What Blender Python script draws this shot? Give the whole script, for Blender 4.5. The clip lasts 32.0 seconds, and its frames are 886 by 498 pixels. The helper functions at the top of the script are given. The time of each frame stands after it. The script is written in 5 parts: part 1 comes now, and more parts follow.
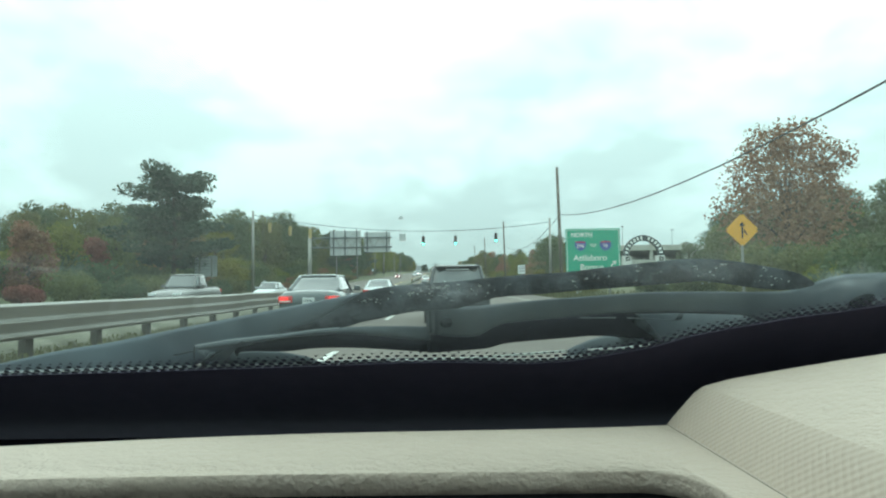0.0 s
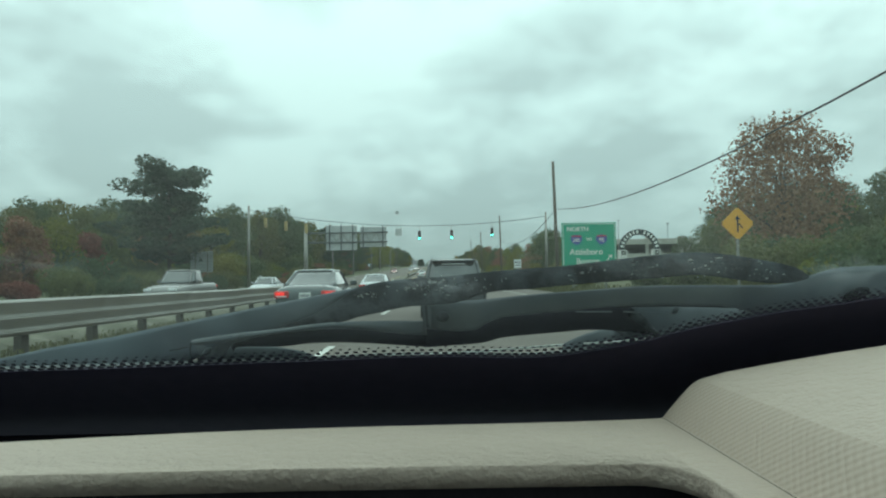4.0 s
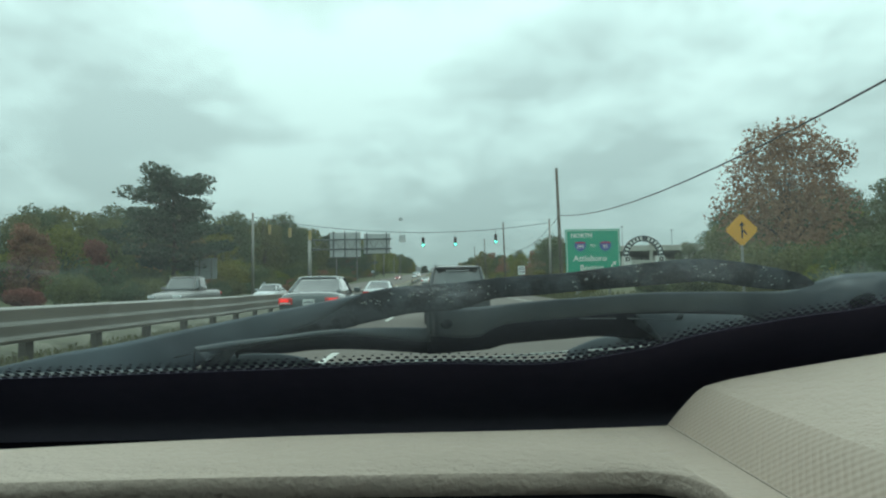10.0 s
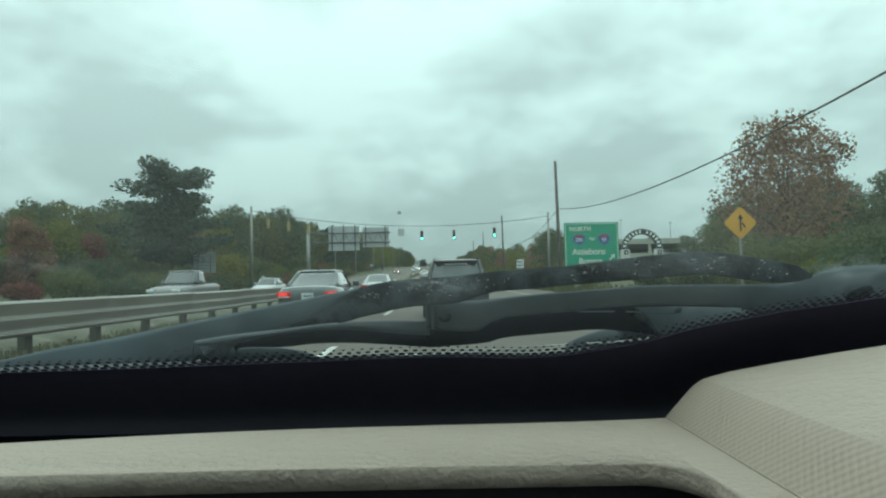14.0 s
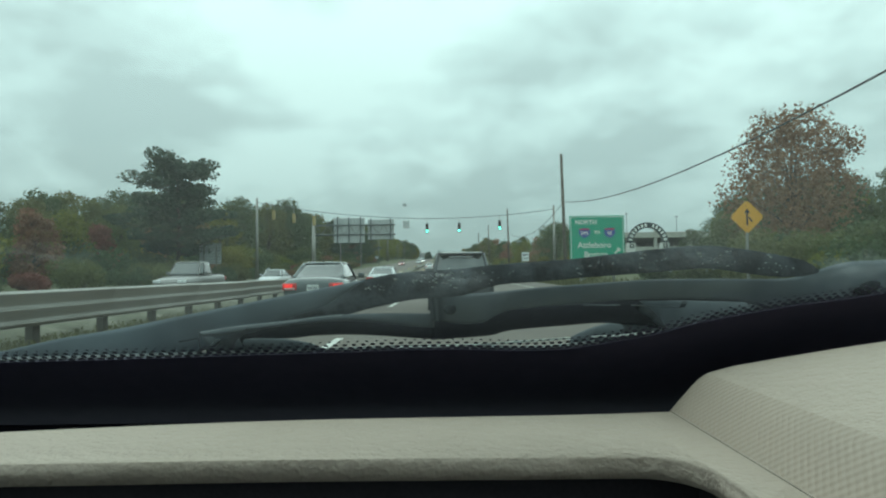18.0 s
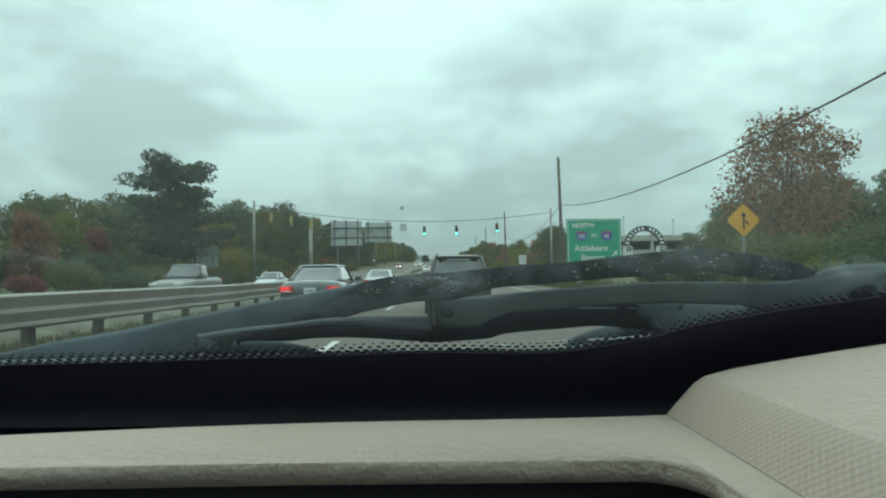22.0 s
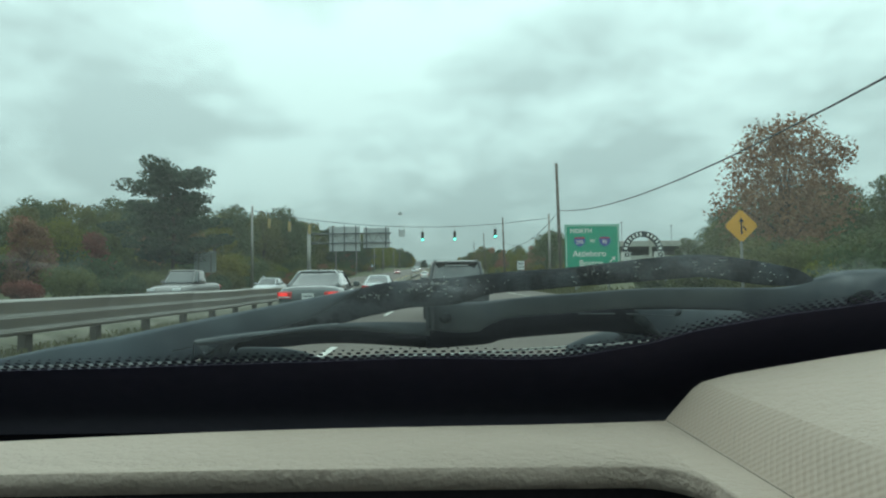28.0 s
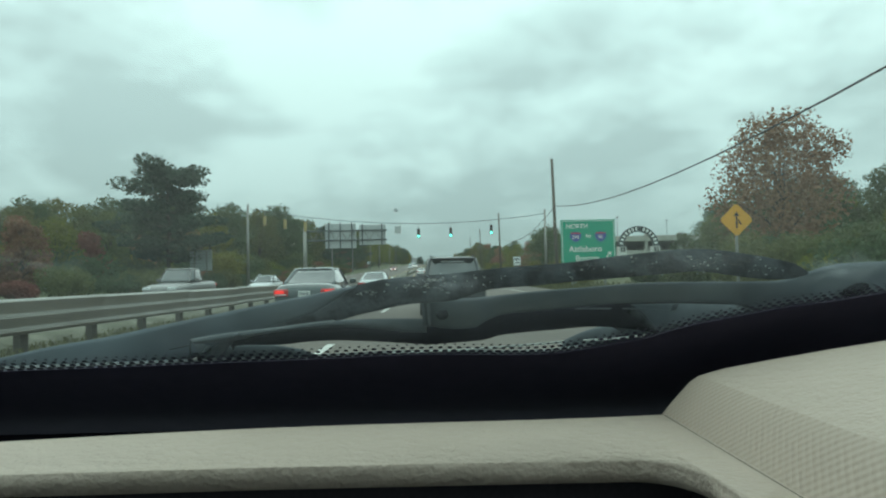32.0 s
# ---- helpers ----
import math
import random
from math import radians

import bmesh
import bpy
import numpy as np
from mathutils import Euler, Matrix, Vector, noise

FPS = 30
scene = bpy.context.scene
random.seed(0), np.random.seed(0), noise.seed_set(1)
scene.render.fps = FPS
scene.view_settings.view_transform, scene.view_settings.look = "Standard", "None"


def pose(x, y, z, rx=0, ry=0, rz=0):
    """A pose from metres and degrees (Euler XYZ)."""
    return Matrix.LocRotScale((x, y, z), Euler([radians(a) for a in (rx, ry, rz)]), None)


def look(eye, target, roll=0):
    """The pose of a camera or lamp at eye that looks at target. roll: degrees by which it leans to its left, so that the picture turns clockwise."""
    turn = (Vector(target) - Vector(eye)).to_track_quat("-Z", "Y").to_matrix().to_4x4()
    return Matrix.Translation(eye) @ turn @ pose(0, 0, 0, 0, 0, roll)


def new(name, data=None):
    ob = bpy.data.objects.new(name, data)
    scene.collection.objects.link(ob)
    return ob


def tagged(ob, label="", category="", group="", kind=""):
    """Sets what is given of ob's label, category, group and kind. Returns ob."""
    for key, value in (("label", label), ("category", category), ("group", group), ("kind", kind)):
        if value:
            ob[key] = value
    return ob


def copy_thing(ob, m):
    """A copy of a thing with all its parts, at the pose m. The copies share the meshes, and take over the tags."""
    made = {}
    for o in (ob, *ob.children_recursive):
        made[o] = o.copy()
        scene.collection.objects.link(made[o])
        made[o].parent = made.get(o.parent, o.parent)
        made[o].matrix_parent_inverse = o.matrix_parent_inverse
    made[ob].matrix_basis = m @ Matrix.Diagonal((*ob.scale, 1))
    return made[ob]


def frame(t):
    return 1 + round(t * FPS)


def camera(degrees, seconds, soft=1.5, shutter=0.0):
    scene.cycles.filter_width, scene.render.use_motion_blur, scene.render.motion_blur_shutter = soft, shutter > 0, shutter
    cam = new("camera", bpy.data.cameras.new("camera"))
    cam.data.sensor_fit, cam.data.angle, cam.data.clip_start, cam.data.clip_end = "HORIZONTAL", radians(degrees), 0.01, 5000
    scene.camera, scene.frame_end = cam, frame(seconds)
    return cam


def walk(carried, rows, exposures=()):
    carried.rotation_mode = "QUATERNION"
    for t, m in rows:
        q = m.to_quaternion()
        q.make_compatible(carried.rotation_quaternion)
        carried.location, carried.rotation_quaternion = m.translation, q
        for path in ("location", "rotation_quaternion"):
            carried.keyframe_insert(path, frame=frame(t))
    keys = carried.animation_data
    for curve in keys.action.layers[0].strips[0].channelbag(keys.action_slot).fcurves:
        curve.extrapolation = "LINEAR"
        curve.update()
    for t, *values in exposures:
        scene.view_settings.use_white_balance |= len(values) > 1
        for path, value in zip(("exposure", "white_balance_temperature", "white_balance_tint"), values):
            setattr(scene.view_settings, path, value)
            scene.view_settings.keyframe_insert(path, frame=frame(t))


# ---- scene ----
EYE = (0.0, -18.0, 1.1)          # the camera, held over the dashboard of a car in the middle lane
cam = camera(71.0, 32.0, soft=2.15)
# seconds, pitch, roll, yaw of the hand-held camera
DIP = -0.36
TURNS = [
    (0, 3.60, 0.71, -0.01), (0.5, 3.78, 0.76, -0.19), (1, 3.43, 0.60, -0.32), (1.5, 3.59, 0.64, -0.36),
    (2, 3.31, 0.76, -0.40), (2.5, 3.21, 0.83, -0.43), (3, 3.24, 0.96, -0.42), (3.5, 3.09, 0.93, -0.45),
    (5.5, 3.10, 0.78, 0.22), (6, 3.23, 0.72, 0.18), (6.5, 3.24, 0.77, 0.10), (7, 3.14, 0.83, -0.01),
    (7.5, 3.17, 0.75, -0.04), (8, 3.14, 0.83, -0.01), (8.5, 3.29, 0.88, -0.01), (9, 3.29, 0.88, -0.02),
    (9.5, 3.68, 0.84, -0.01), (10, 3.71, 0.95, -0.01), (10.5, 3.54, 0.81, 0.01), (11, 3.60, 0.90, 0.00),
    (11.5, 3.45, 0.89, -0.03), (12, 3.35, 0.97, -0.04), (12.5, 3.25, 0.84, -0.02), (13, 3.54, 0.84, -0.05),
    (13.5, 3.50, 1.07, 0.00), (14, 3.11, 1.05, -0.12), (14.5, 3.00, 0.91, -0.37), (16.5, 2.25, 0.89, 0.42),
    (17, 2.34, 0.75, 0.44), (17.5, 2.48, 0.60, 0.46), (18, 2.43, 0.72, 0.34), (18.5, 2.41, 0.89, 0.24),
    (19, 2.36, 0.90, 0.20), (19.5, 2.66, 0.61, 0.20), (20, 2.76, 0.73, 0.29), (20.5, 2.79, 0.79, 0.29),
    (21, 2.95, 1.04, 0.32), (21.5, 2.75, 0.65, 0.15), (22, 2.70, 0.67, 0.08), (22.5, 2.94, 0.56, -0.05),
    (23, 2.83, 0.60, -0.19), (23.5, 3.05, 1.09, -0.12), (24, 3.17, 1.18, -0.13), (24.5, 3.66, 1.45, -0.26),
    (25, 3.34, 0.91, -0.39), (25.5, 3.12, 1.26, 0.02), (27.5, 3.29, 0.56, 0.07), (28, 3.21, 0.67, -0.08),
    (28.5, 2.64, 0.74, -0.19), (29, 2.59, 0.85, -0.29), (29.5, 2.60, 0.96, -0.54), (30, 2.58, 1.13, -0.67),
    (30.5, 2.32, 1.09, -0.87), (31, 2.45, 1.24, -0.81), (31.5, 2.49, 1.18, -0.62), (32, 2.87, 1.15, -0.41),
]
EXPOSURES = [(0.0, 0.6), (0.6, 0.4), (1.0, -0.9), (1.4, -0.8), (1.9, 0.0), (32.0, 0.0)]
walk(cam, [(t, pose(*EYE, 90 + p + DIP, r, w)) for t, p, r, w in TURNS], EXPOSURES)

# ---- sky and light ----
world = bpy.data.worlds.new("overcast_sky")
scene.world = world
world.use_nodes = True
wn, wl = world.node_tree.nodes, world.node_tree.links
wn.clear()


def wnode(kind, **inputs):
    n = wn.new(kind)
    for k, v in inputs.items():
        n.inputs[k].default_value = v
    return n


def wmath(op, a, b=None):
    n = wn.new("ShaderNodeMath")
    n.operation = op
    for i, v in enumerate((a, b)):
        if v is None:
            continue
        if isinstance(v, (int, float)):
            n.inputs[i].default_value = v
        else:
            wl.new(v, n.inputs[i])
    return n.outputs[0]


coord = wn.new("ShaderNodeTexCoord")
sep = wn.new("ShaderNodeSeparateXYZ")
wl.new(coord.outputs["Generated"], sep.inputs[0])
lift = wmath("ADD", wmath("MAXIMUM", sep.outputs[2], 0.0), 0.30)
flat = wn.new("ShaderNodeCombineXYZ")
wl.new(wmath("DIVIDE", sep.outputs[0], lift), flat.inputs[0])
wl.new(wmath("DIVIDE", sep.outputs[1], lift), flat.inputs[1])
flat.inputs[2].default_value = 4.2
big = wnode("ShaderNodeTexNoise", Scale=1.7, Detail=6.0, Roughness=0.52, Distortion=0.45)
wl.new(flat.outputs[0], big.inputs["Vector"])
fine = wnode("ShaderNodeTexNoise", Scale=4.6, Detail=7.0, Roughness=0.6)
wl.new(flat.outputs[0], fine.inputs["Vector"])
cover = wmath("ADD", wmath("ADD", wmath("MULTIPLY", big.outputs[0], 0.50), wmath("MULTIPLY", fine.outputs[0], 0.34)), 0.075)
# thinner and thicker banks of the cloud deck: direction, narrowness, how much lighter or darker
for bx, by, bz, narrow, more in ((-0.185, 0.919, 0.349, 38, 0.075),
                                 (-0.062, 0.968, 0.243, 116, 0.05),
                                 (-0.433, 0.856, 0.281, 46, -0.06),
                                 (0.168, 0.956, 0.241, 58, -0.045),
                                 (0.044, 0.992, 0.119, 138, -0.06),
                                 (0.443, 0.833, 0.331, 25, 0.05),
                                 (-0.264, 0.958, 0.111, 260, 0.035),
                                 (0.418, 0.896, 0.151, 340, 0.03),
                                 (-0.555, 0.817, 0.156, 116, 0.03)):
    dot = wn.new("ShaderNodeVectorMath")
    dot.operation = "DOT_PRODUCT"
    wl.new(coord.outputs["Generated"], dot.inputs[0])
    dot.inputs[1].default_value = (bx, by, bz)
    cover = wmath("ADD", cover, wmath("MULTIPLY", wmath("POWER", wmath("MAXIMUM", dot.outputs["Value"], 0.0), float(narrow)), more))
cover = wmath("ADD", wmath("MULTIPLY", wmath("SUBTRACT", cover, 0.5), 1.4), 0.495)
ramp = wn.new("ShaderNodeValToRGB")
ramp.color_ramp.elements[0].position, ramp.color_ramp.elements[0].color = 0.39, (0.42, 0.58, 0.567, 1)
ramp.color_ramp.elements[1].position, ramp.color_ramp.elements[1].color = 0.60, (0.635, 0.875, 0.845, 1)
mid = ramp.color_ramp.elements.new(0.5)
mid.color = (0.53, 0.735, 0.715, 1)
wl.new(cover, ramp.inputs[0])
low = wn.new("ShaderNodeMixRGB")          # the cloud deck greys towards the horizon
low.inputs[2].default_value = (0.27, 0.405, 0.40, 1)
haze = wmath("MULTIPLY", wmath("POWER", wmath("SUBTRACT", 1.0, wmath("MINIMUM", wmath("MAXIMUM", sep.outputs[2], 0.0), 1.0)), 5.5), 0.9)
wl.new(haze, low.inputs[0])
wl.new(ramp.outputs[0], low.inputs[1])
clear = wn.new("ShaderNodeTexSky")
clear.sky_type, clear.sun_disc = "NISHITA", False
clear.sun_elevation, clear.sun_rotation = radians(42), radians(-25)
deck, blue, both = wnode("ShaderNodeBackground", Strength=1.0), wnode("ShaderNodeBackground", Strength=0.05), wn.new("ShaderNodeMixShader")
both.inputs[0].default_value = 0.93
wl.new(low.outputs[0], deck.inputs[0])
wl.new(wmath("ADD", 1.0, wmath("MULTIPLY", wmath("MAXIMUM", sep.outputs[2], 0.0), 1.3)), deck.inputs[1])   # an overcast sky is brightest overhead
wl.new(clear.outputs[0], blue.inputs[0])
wl.new(blue.outputs[0], both.inputs[1])
wl.new(deck.outputs[0], both.inputs[2])
out = wn.new("ShaderNodeOutputWorld")
wl.new(both.outputs[0], out.inputs[0])

sun = new("sun", bpy.data.lights.new("sun", "SUN"))
sun.data.energy, sun.data.angle, sun.data.color = 0.55, radians(110), (1.0, 0.97, 0.9)
sun.matrix_world = look((0, 0, 50), (17, -37, 3))


# ---- materials ----
def mat(name, color, rough=0.6, metal=0.0, vary=0.25, grain=40.0, stain=1.5, bump=0.0, island=0.0, each=0.0,
        spec=0.5, clear_coat=0.0, through_light=0.0, emit=0.0, second=None, patchy=0.0):
    """A surface with fine grain and broad stains; second is the colour of the stains, patchy the softness of clear blotches."""
    m = bpy.data.materials.new(name)
    m.use_nodes = True
    nt = m.node_tree
    n, l = nt.nodes, nt.links
    b = n["Principled BSDF"]
    b.inputs["Roughness"].default_value = rough
    b.inputs["Metallic"].default_value = metal
    b.inputs["Specular IOR Level"].default_value = spec
    b.inputs["Coat Weight"].default_value = clear_coat
    tc = n.new("ShaderNodeTexCoord")
    a = n.new("ShaderNodeTexNoise")
    a.inputs["Scale"].default_value, a.inputs["Detail"].default_value = grain, 4.0
    s = n.new("ShaderNodeTexNoise")
    s.inputs["Scale"].default_value, s.inputs["Detail"].default_value = stain, 5.0
    for t in (a, s):
        l.new(tc.outputs["Object"], t.inputs["Vector"])
    mixv = n.new("ShaderNodeMixRGB")
    mixv.inputs[1].default_value = (*[c * (1 - vary) for c in color], 1)
    mixv.inputs[2].default_value = (*[min(1, c * (1 + vary)) for c in color], 1)
    l.new(a.outputs[0], mixv.inputs[0])
    top = n.new("ShaderNodeMixRGB")
    rmp = n.new("ShaderNodeMapRange")
    rmp.inputs[1].default_value, rmp.inputs[2].default_value, rmp.inputs[4].default_value = 0.45, 0.7, 0.6
    if patchy:
        rmp.inputs[1].default_value, rmp.inputs[2].default_value, rmp.inputs[4].default_value = 0.5 - patchy / 2, 0.5 + patchy / 2, 0.85
    l.new(s.outputs[0], rmp.inputs[0])
    l.new(rmp.outputs[0], top.inputs[0])
    l.new(mixv.outputs[0], top.inputs[1])
    top.inputs[2].default_value = (*(second or [c * (1 - 1.4 * vary) for c in color]), 1)
    col = top.outputs[0]
    if island or each:
        src = n.new("ShaderNodeNewGeometry").outputs["Random Per Island"] if island else n.new("ShaderNodeObjectInfo").outputs["Random"]
        k = island or each
        mr = n.new("ShaderNodeMapRange")
        mr.inputs[3].default_value, mr.inputs[4].default_value = 1 - k, 1 + k
        l.new(src, mr.inputs[0])
        hs = n.new("ShaderNodeHueSaturation")
        l.new(mr.outputs[0], hs.inputs["Value"])
        if island:
            mh = n.new("ShaderNodeMapRange")
            mh.inputs[3].default_value, mh.inputs[4].default_value = 0.475, 0.525
            inf = n.new("ShaderNodeObjectInfo")
            l.new(inf.outputs["Random"], mh.inputs[0])
            l.new(mh.outputs[0], hs.inputs["Hue"])
        l.new(col, hs.inputs["Color"])
        col = hs.outputs[0]
    l.new(col, b.inputs["Base Color"])
    if bump:
        bp = n.new("ShaderNodeBump")
        bp.inputs["Strength"].default_value, bp.inputs["Distance"].default_value = bump, 0.01
        l.new(a.outputs[0], bp.inputs["Height"])
        l.new(bp.outputs[0], b.inputs["Normal"])
    if emit:
        b.inputs["Emission Color"].default_value = (*color, 1)
        b.inputs["Emission Strength"].default_value = emit
    if through_light:
        tl = n.new("ShaderNodeBsdfTranslucent")
        l.new(col, tl.inputs[0])
        ms = n.new("ShaderNodeMixShader")
        ms.inputs[0].default_value = through_light
        l.new(b.outputs[0], ms.inputs[1])
        l.new(tl.outputs[0], ms.inputs[2])
        l.new(ms.outputs[0], n["Material Output"].inputs[0])
    return m


def pane(name, tint, gloss=1.0, rough=0.02, opaque=0.0, body=(0.02, 0.03, 0.03)):
    """Thin glass: tinted light goes through, more is mirrored at a low angle."""
    m = bpy.data.materials.new(name)
    m.use_nodes = True
    n, l = m.node_tree.nodes, m.node_tree.links
    n.remove(n["Principled BSDF"])
    tr = n.new("ShaderNodeBsdfTransparent")
    tr.inputs[0].default_value = (*tint, 1)
    gl = n.new("ShaderNodeBsdfGlossy")
    gl.inputs["Roughness"].default_value = rough
    lw = n.new("ShaderNodeLayerWeight")
    lw.inputs[0].default_value = 0.5
    pw = n.new("ShaderNodeMath")
    pw.operation = "POWER"
    pw.inputs[1].default_value = 5.0
    l.new(lw.outputs["Facing"], pw.inputs[0])
    mu = n.new("ShaderNodeMath")
    mu.operation = "MULTIPLY_ADD"
    mu.inputs[1].default_value, mu.inputs[2].default_value = 0.9 * gloss, 0.045 * gloss
    l.new(pw.outputs[0], mu.inputs[0])
    df = n.new("ShaderNodeBsdfDiffuse")
    df.inputs[0].default_value = (*body, 1)
    back = n.new("ShaderNodeMixShader")
    back.inputs[0].default_value = opaque
    l.new(tr.outputs[0], back.inputs[1])
    l.new(df.outputs[0], back.inputs[2])
    ms = n.new("ShaderNodeMixShader")
    l.new(mu.outputs[0], ms.inputs[0])
    l.new(back.outputs[0], ms.inputs[1])
    l.new(gl.outputs[0], ms.inputs[2])
    l.new(ms.outputs[0], n["Material Output"].inputs[0])
    return m


M_ASPHALT = mat("asphalt", (0.135, 0.113, 0.096), 0.9, vary=0.22, grain=90, stain=0.35, bump=0.4)
M_PAINT_W = mat("white_road_paint", (0.62, 0.61, 0.57), 0.75, vary=0.15, grain=30, second=(0.35, 0.34, 0.31))
M_PAINT_Y = mat("yellow_road_paint", (0.62, 0.4, 0.06), 0.75, vary=0.15, grain=30, second=(0.35, 0.25, 0.08))
M_GRASS = mat("rough_grass", (0.075, 0.085, 0.034), 0.95, vary=0.4, grain=6, stain=0.12, bump=0.6, second=(0.12, 0.10, 0.055))
M_BLADE = mat("grass_blades", (0.15, 0.145, 0.075), 0.9, vary=0.3, grain=2, island=0.25, through_light=0.3)
M_GALV = mat("weathered_galvanised_steel", (0.27, 0.26, 0.235), 0.45, 0.5, vary=0.2, grain=18, stain=0.9, bump=0.05, each=0.05, second=(0.19, 0.175, 0.15))
M_POST = mat("dull_brown_steel_post", (0.09, 0.08, 0.065), 0.8, 0.2, vary=0.3, grain=20, stain=1.2)
M_POSTW = mat("grey_timber_block", (0.2, 0.18, 0.14), 0.9, vary=0.3, grain=25, bump=0.3, each=0.2)
M_CONC = mat("concrete", (0.42, 0.41, 0.37), 0.9, vary=0.15, grain=22, stain=0.5, bump=0.2, second=(0.27, 0.26, 0.22))
M_MEDIAN = mat("worn_median_earth", (0.10, 0.098, 0.066), 0.95, vary=0.5, grain=7, stain=1.1, bump=0.6, second=(0.27, 0.25, 0.20))
M_WOODPOLE = mat("weathered_pole_timber", (0.125, 0.105, 0.085), 0.9, vary=0.35, grain=14, stain=2, bump=0.4)
M_BARK = mat("bark", (0.085, 0.07, 0.055), 0.95, vary=0.35, grain=9, bump=0.6)
M_CABLE = mat("black_cable", (0.02, 0.02, 0.02), 0.6, vary=0.2)
M_ALU = mat("bare_aluminium_sign_back", (0.52, 0.54, 0.54), 0.5, 0.35, vary=0.08, grain=4, stain=0.6, each=0.06, second=(0.40, 0.42, 0.42))
M_SIGN_G = mat("green_sign_sheeting", (0.015, 0.35, 0.22), 0.5, vary=0.08, grain=4)
M_SIGN_Y = mat("amber_sign_sheeting", (0.72, 0.33, 0.02), 0.5, vary=0.1, grain=4)
M_SIGN_W = mat("white_sign_sheeting", (0.75, 0.76, 0.74), 0.5, vary=0.06, grain=4)
M_SIGN_B = mat("blue_shield_sheeting", (0.05, 0.09, 0.32), 0.5, vary=0.06, grain=4)
M_SIGN_R = mat("red_shield_sheeting", (0.5, 0.03, 0.04), 0.5, vary=0.06, grain=4)
M_BEAM = mat("dull_dark_steel", (0.13, 0.14, 0.145), 0.6, 0.3, vary=0.15, grain=12)
M_BLACK = mat("black_paint", (0.015, 0.015, 0.016), 0.6, vary=0.2)
M_TEAL = mat("faded_green_girder_paint", (0.16, 0.40, 0.31), 0.6, vary=0.12, grain=7, stain=0.4, second=(0.13, 0.30, 0.22))
M_HOUSE = mat("yellow_signal_housing", (0.36, 0.27, 0.10), 0.6, vary=0.15)
M_LENS_OFF = mat("unlit_lens", (0.08, 0.03, 0.02), 0.3, vary=0.1)
M_LENS_ON = mat("lit_green_lens", (0.12, 0.95, 0.7), 0.3, vary=0.05, emit=4.0)
M_TREES = {
    "green": mat("dark_green_leaves", (0.108, 0.133, 0.072), 0.7, vary=0.35, grain=1.5, stain=0.25, island=0.16, through_light=0.45, spec=0.15),
    "olive": mat("olive_leaves", (0.155, 0.16, 0.07), 0.7, vary=0.3, grain=1.5, stain=0.25, island=0.18, through_light=0.45, spec=0.15),
    "yellow": mat("yellow_green_leaves", (0.19, 0.18, 0.05), 0.7, vary=0.3, grain=1.5, stain=0.25, island=0.25, through_light=0.45, spec=0.15),
    "rust": mat("rust_red_leaves", (0.27, 0.135, 0.092), 0.7, vary=0.3, grain=1.5, stain=0.25, island=0.25, through_light=0.3, spec=0.1, second=(0.19, 0.125, 0.075)),
    "pine": mat("pine_needles", (0.085, 0.112, 0.078), 0.7, vary=0.3, grain=1.5, stain=0.25, island=0.25, through_light=0.35, spec=0.15),
}
# inside the car
M_CREAM = mat("cream_grained_vinyl", (0.475, 0.375, 0.31), 0.62, vary=0.07, grain=240, stain=9, bump=0.28, second=(0.43, 0.34, 0.275))
M_SEAM = mat("shadowed_cream_seam", (0.16, 0.13, 0.105), 0.8, vary=0.1)
M_TRAY = mat("black_tray_plastic", (0.026, 0.022, 0.027), 0.8, spec=0.2, vary=0.3, grain=300, bump=0.1)
M_FRIT = mat("black_ceramic_glass_border", (0.07, 0.06, 0.096), 0.7, vary=0.2, grain=50, spec=0.3)
# defroster felt; the same black paints the shade under wiper arm and rod
M_FELT_SHADE = mat("black_felt_and_wiper_shade", (0.021, 0.0185, 0.027), 0.95, spec=0.02, vary=0.3, grain=120, bump=0.1)
M_RUBBER = mat("wiper_rubber", (0.012, 0.014, 0.017), 0.75, spec=0.08, vary=0.6, grain=260, stain=30, bump=0.25, second=(0.062, 0.071, 0.08), patchy=0.12)
M_WIPER = mat("wiper_arm_paint", (0.07, 0.082, 0.094), 0.48, vary=0.3, grain=90, stain=16, second=(0.105, 0.118, 0.128), patchy=0.2)
M_SPOILER = mat("wiper_blade_plastic", (0.085, 0.109, 0.130), 0.4, vary=0.2, grain=60, stain=14, patchy=0.2)
# grey of an added strip that paints pale glints between the border dots
M_BACKING = mat("grey_dot_backing", (0.13, 0.135, 0.138), 0.6, vary=0.25, grain=70, stain=20)
# pale grey that paints the highlight on the rod's upper edge
M_EDGE_GLEAM = mat("wiper_edge_highlight", (0.20, 0.22, 0.235), 0.5, vary=0.3, grain=300)
M_SPECK = pane("dried_water_spots", (0.92, 0.93, 0.93), 0.0, 0.5, 0.6, (0.62, 0.66, 0.67))
M_CLOTH = mat("pale_trim_cloth", (0.55, 0.52, 0.45), 0.95, vary=0.1, grain=200, bump=0.2)
M_GLASS = pane("windshield_glass", (0.955, 0.975, 0.965), 0.35)
M_CARGLASS = pane("car_window_glass", (0.30, 0.38, 0.36), 2.9, 0.03, 1.0, (0.016, 0.022, 0.022))
M_TYRE = mat("tyre_rubber", (0.02, 0.02, 0.02), 0.85, vary=0.2)
M_RIM = mat("alloy_rim", (0.4, 0.4, 0.41), 0.35, 0.8, vary=0.1)
M_TAIL = mat("red_tail_lens", (0.5, 0.02, 0.015), 0.25, vary=0.1, clear_coat=0.5)
M_TAIL_ON = mat("lit_red_tail_lens", (0.5, 0.02, 0.015), 0.25, vary=0.1, emit=1.6)
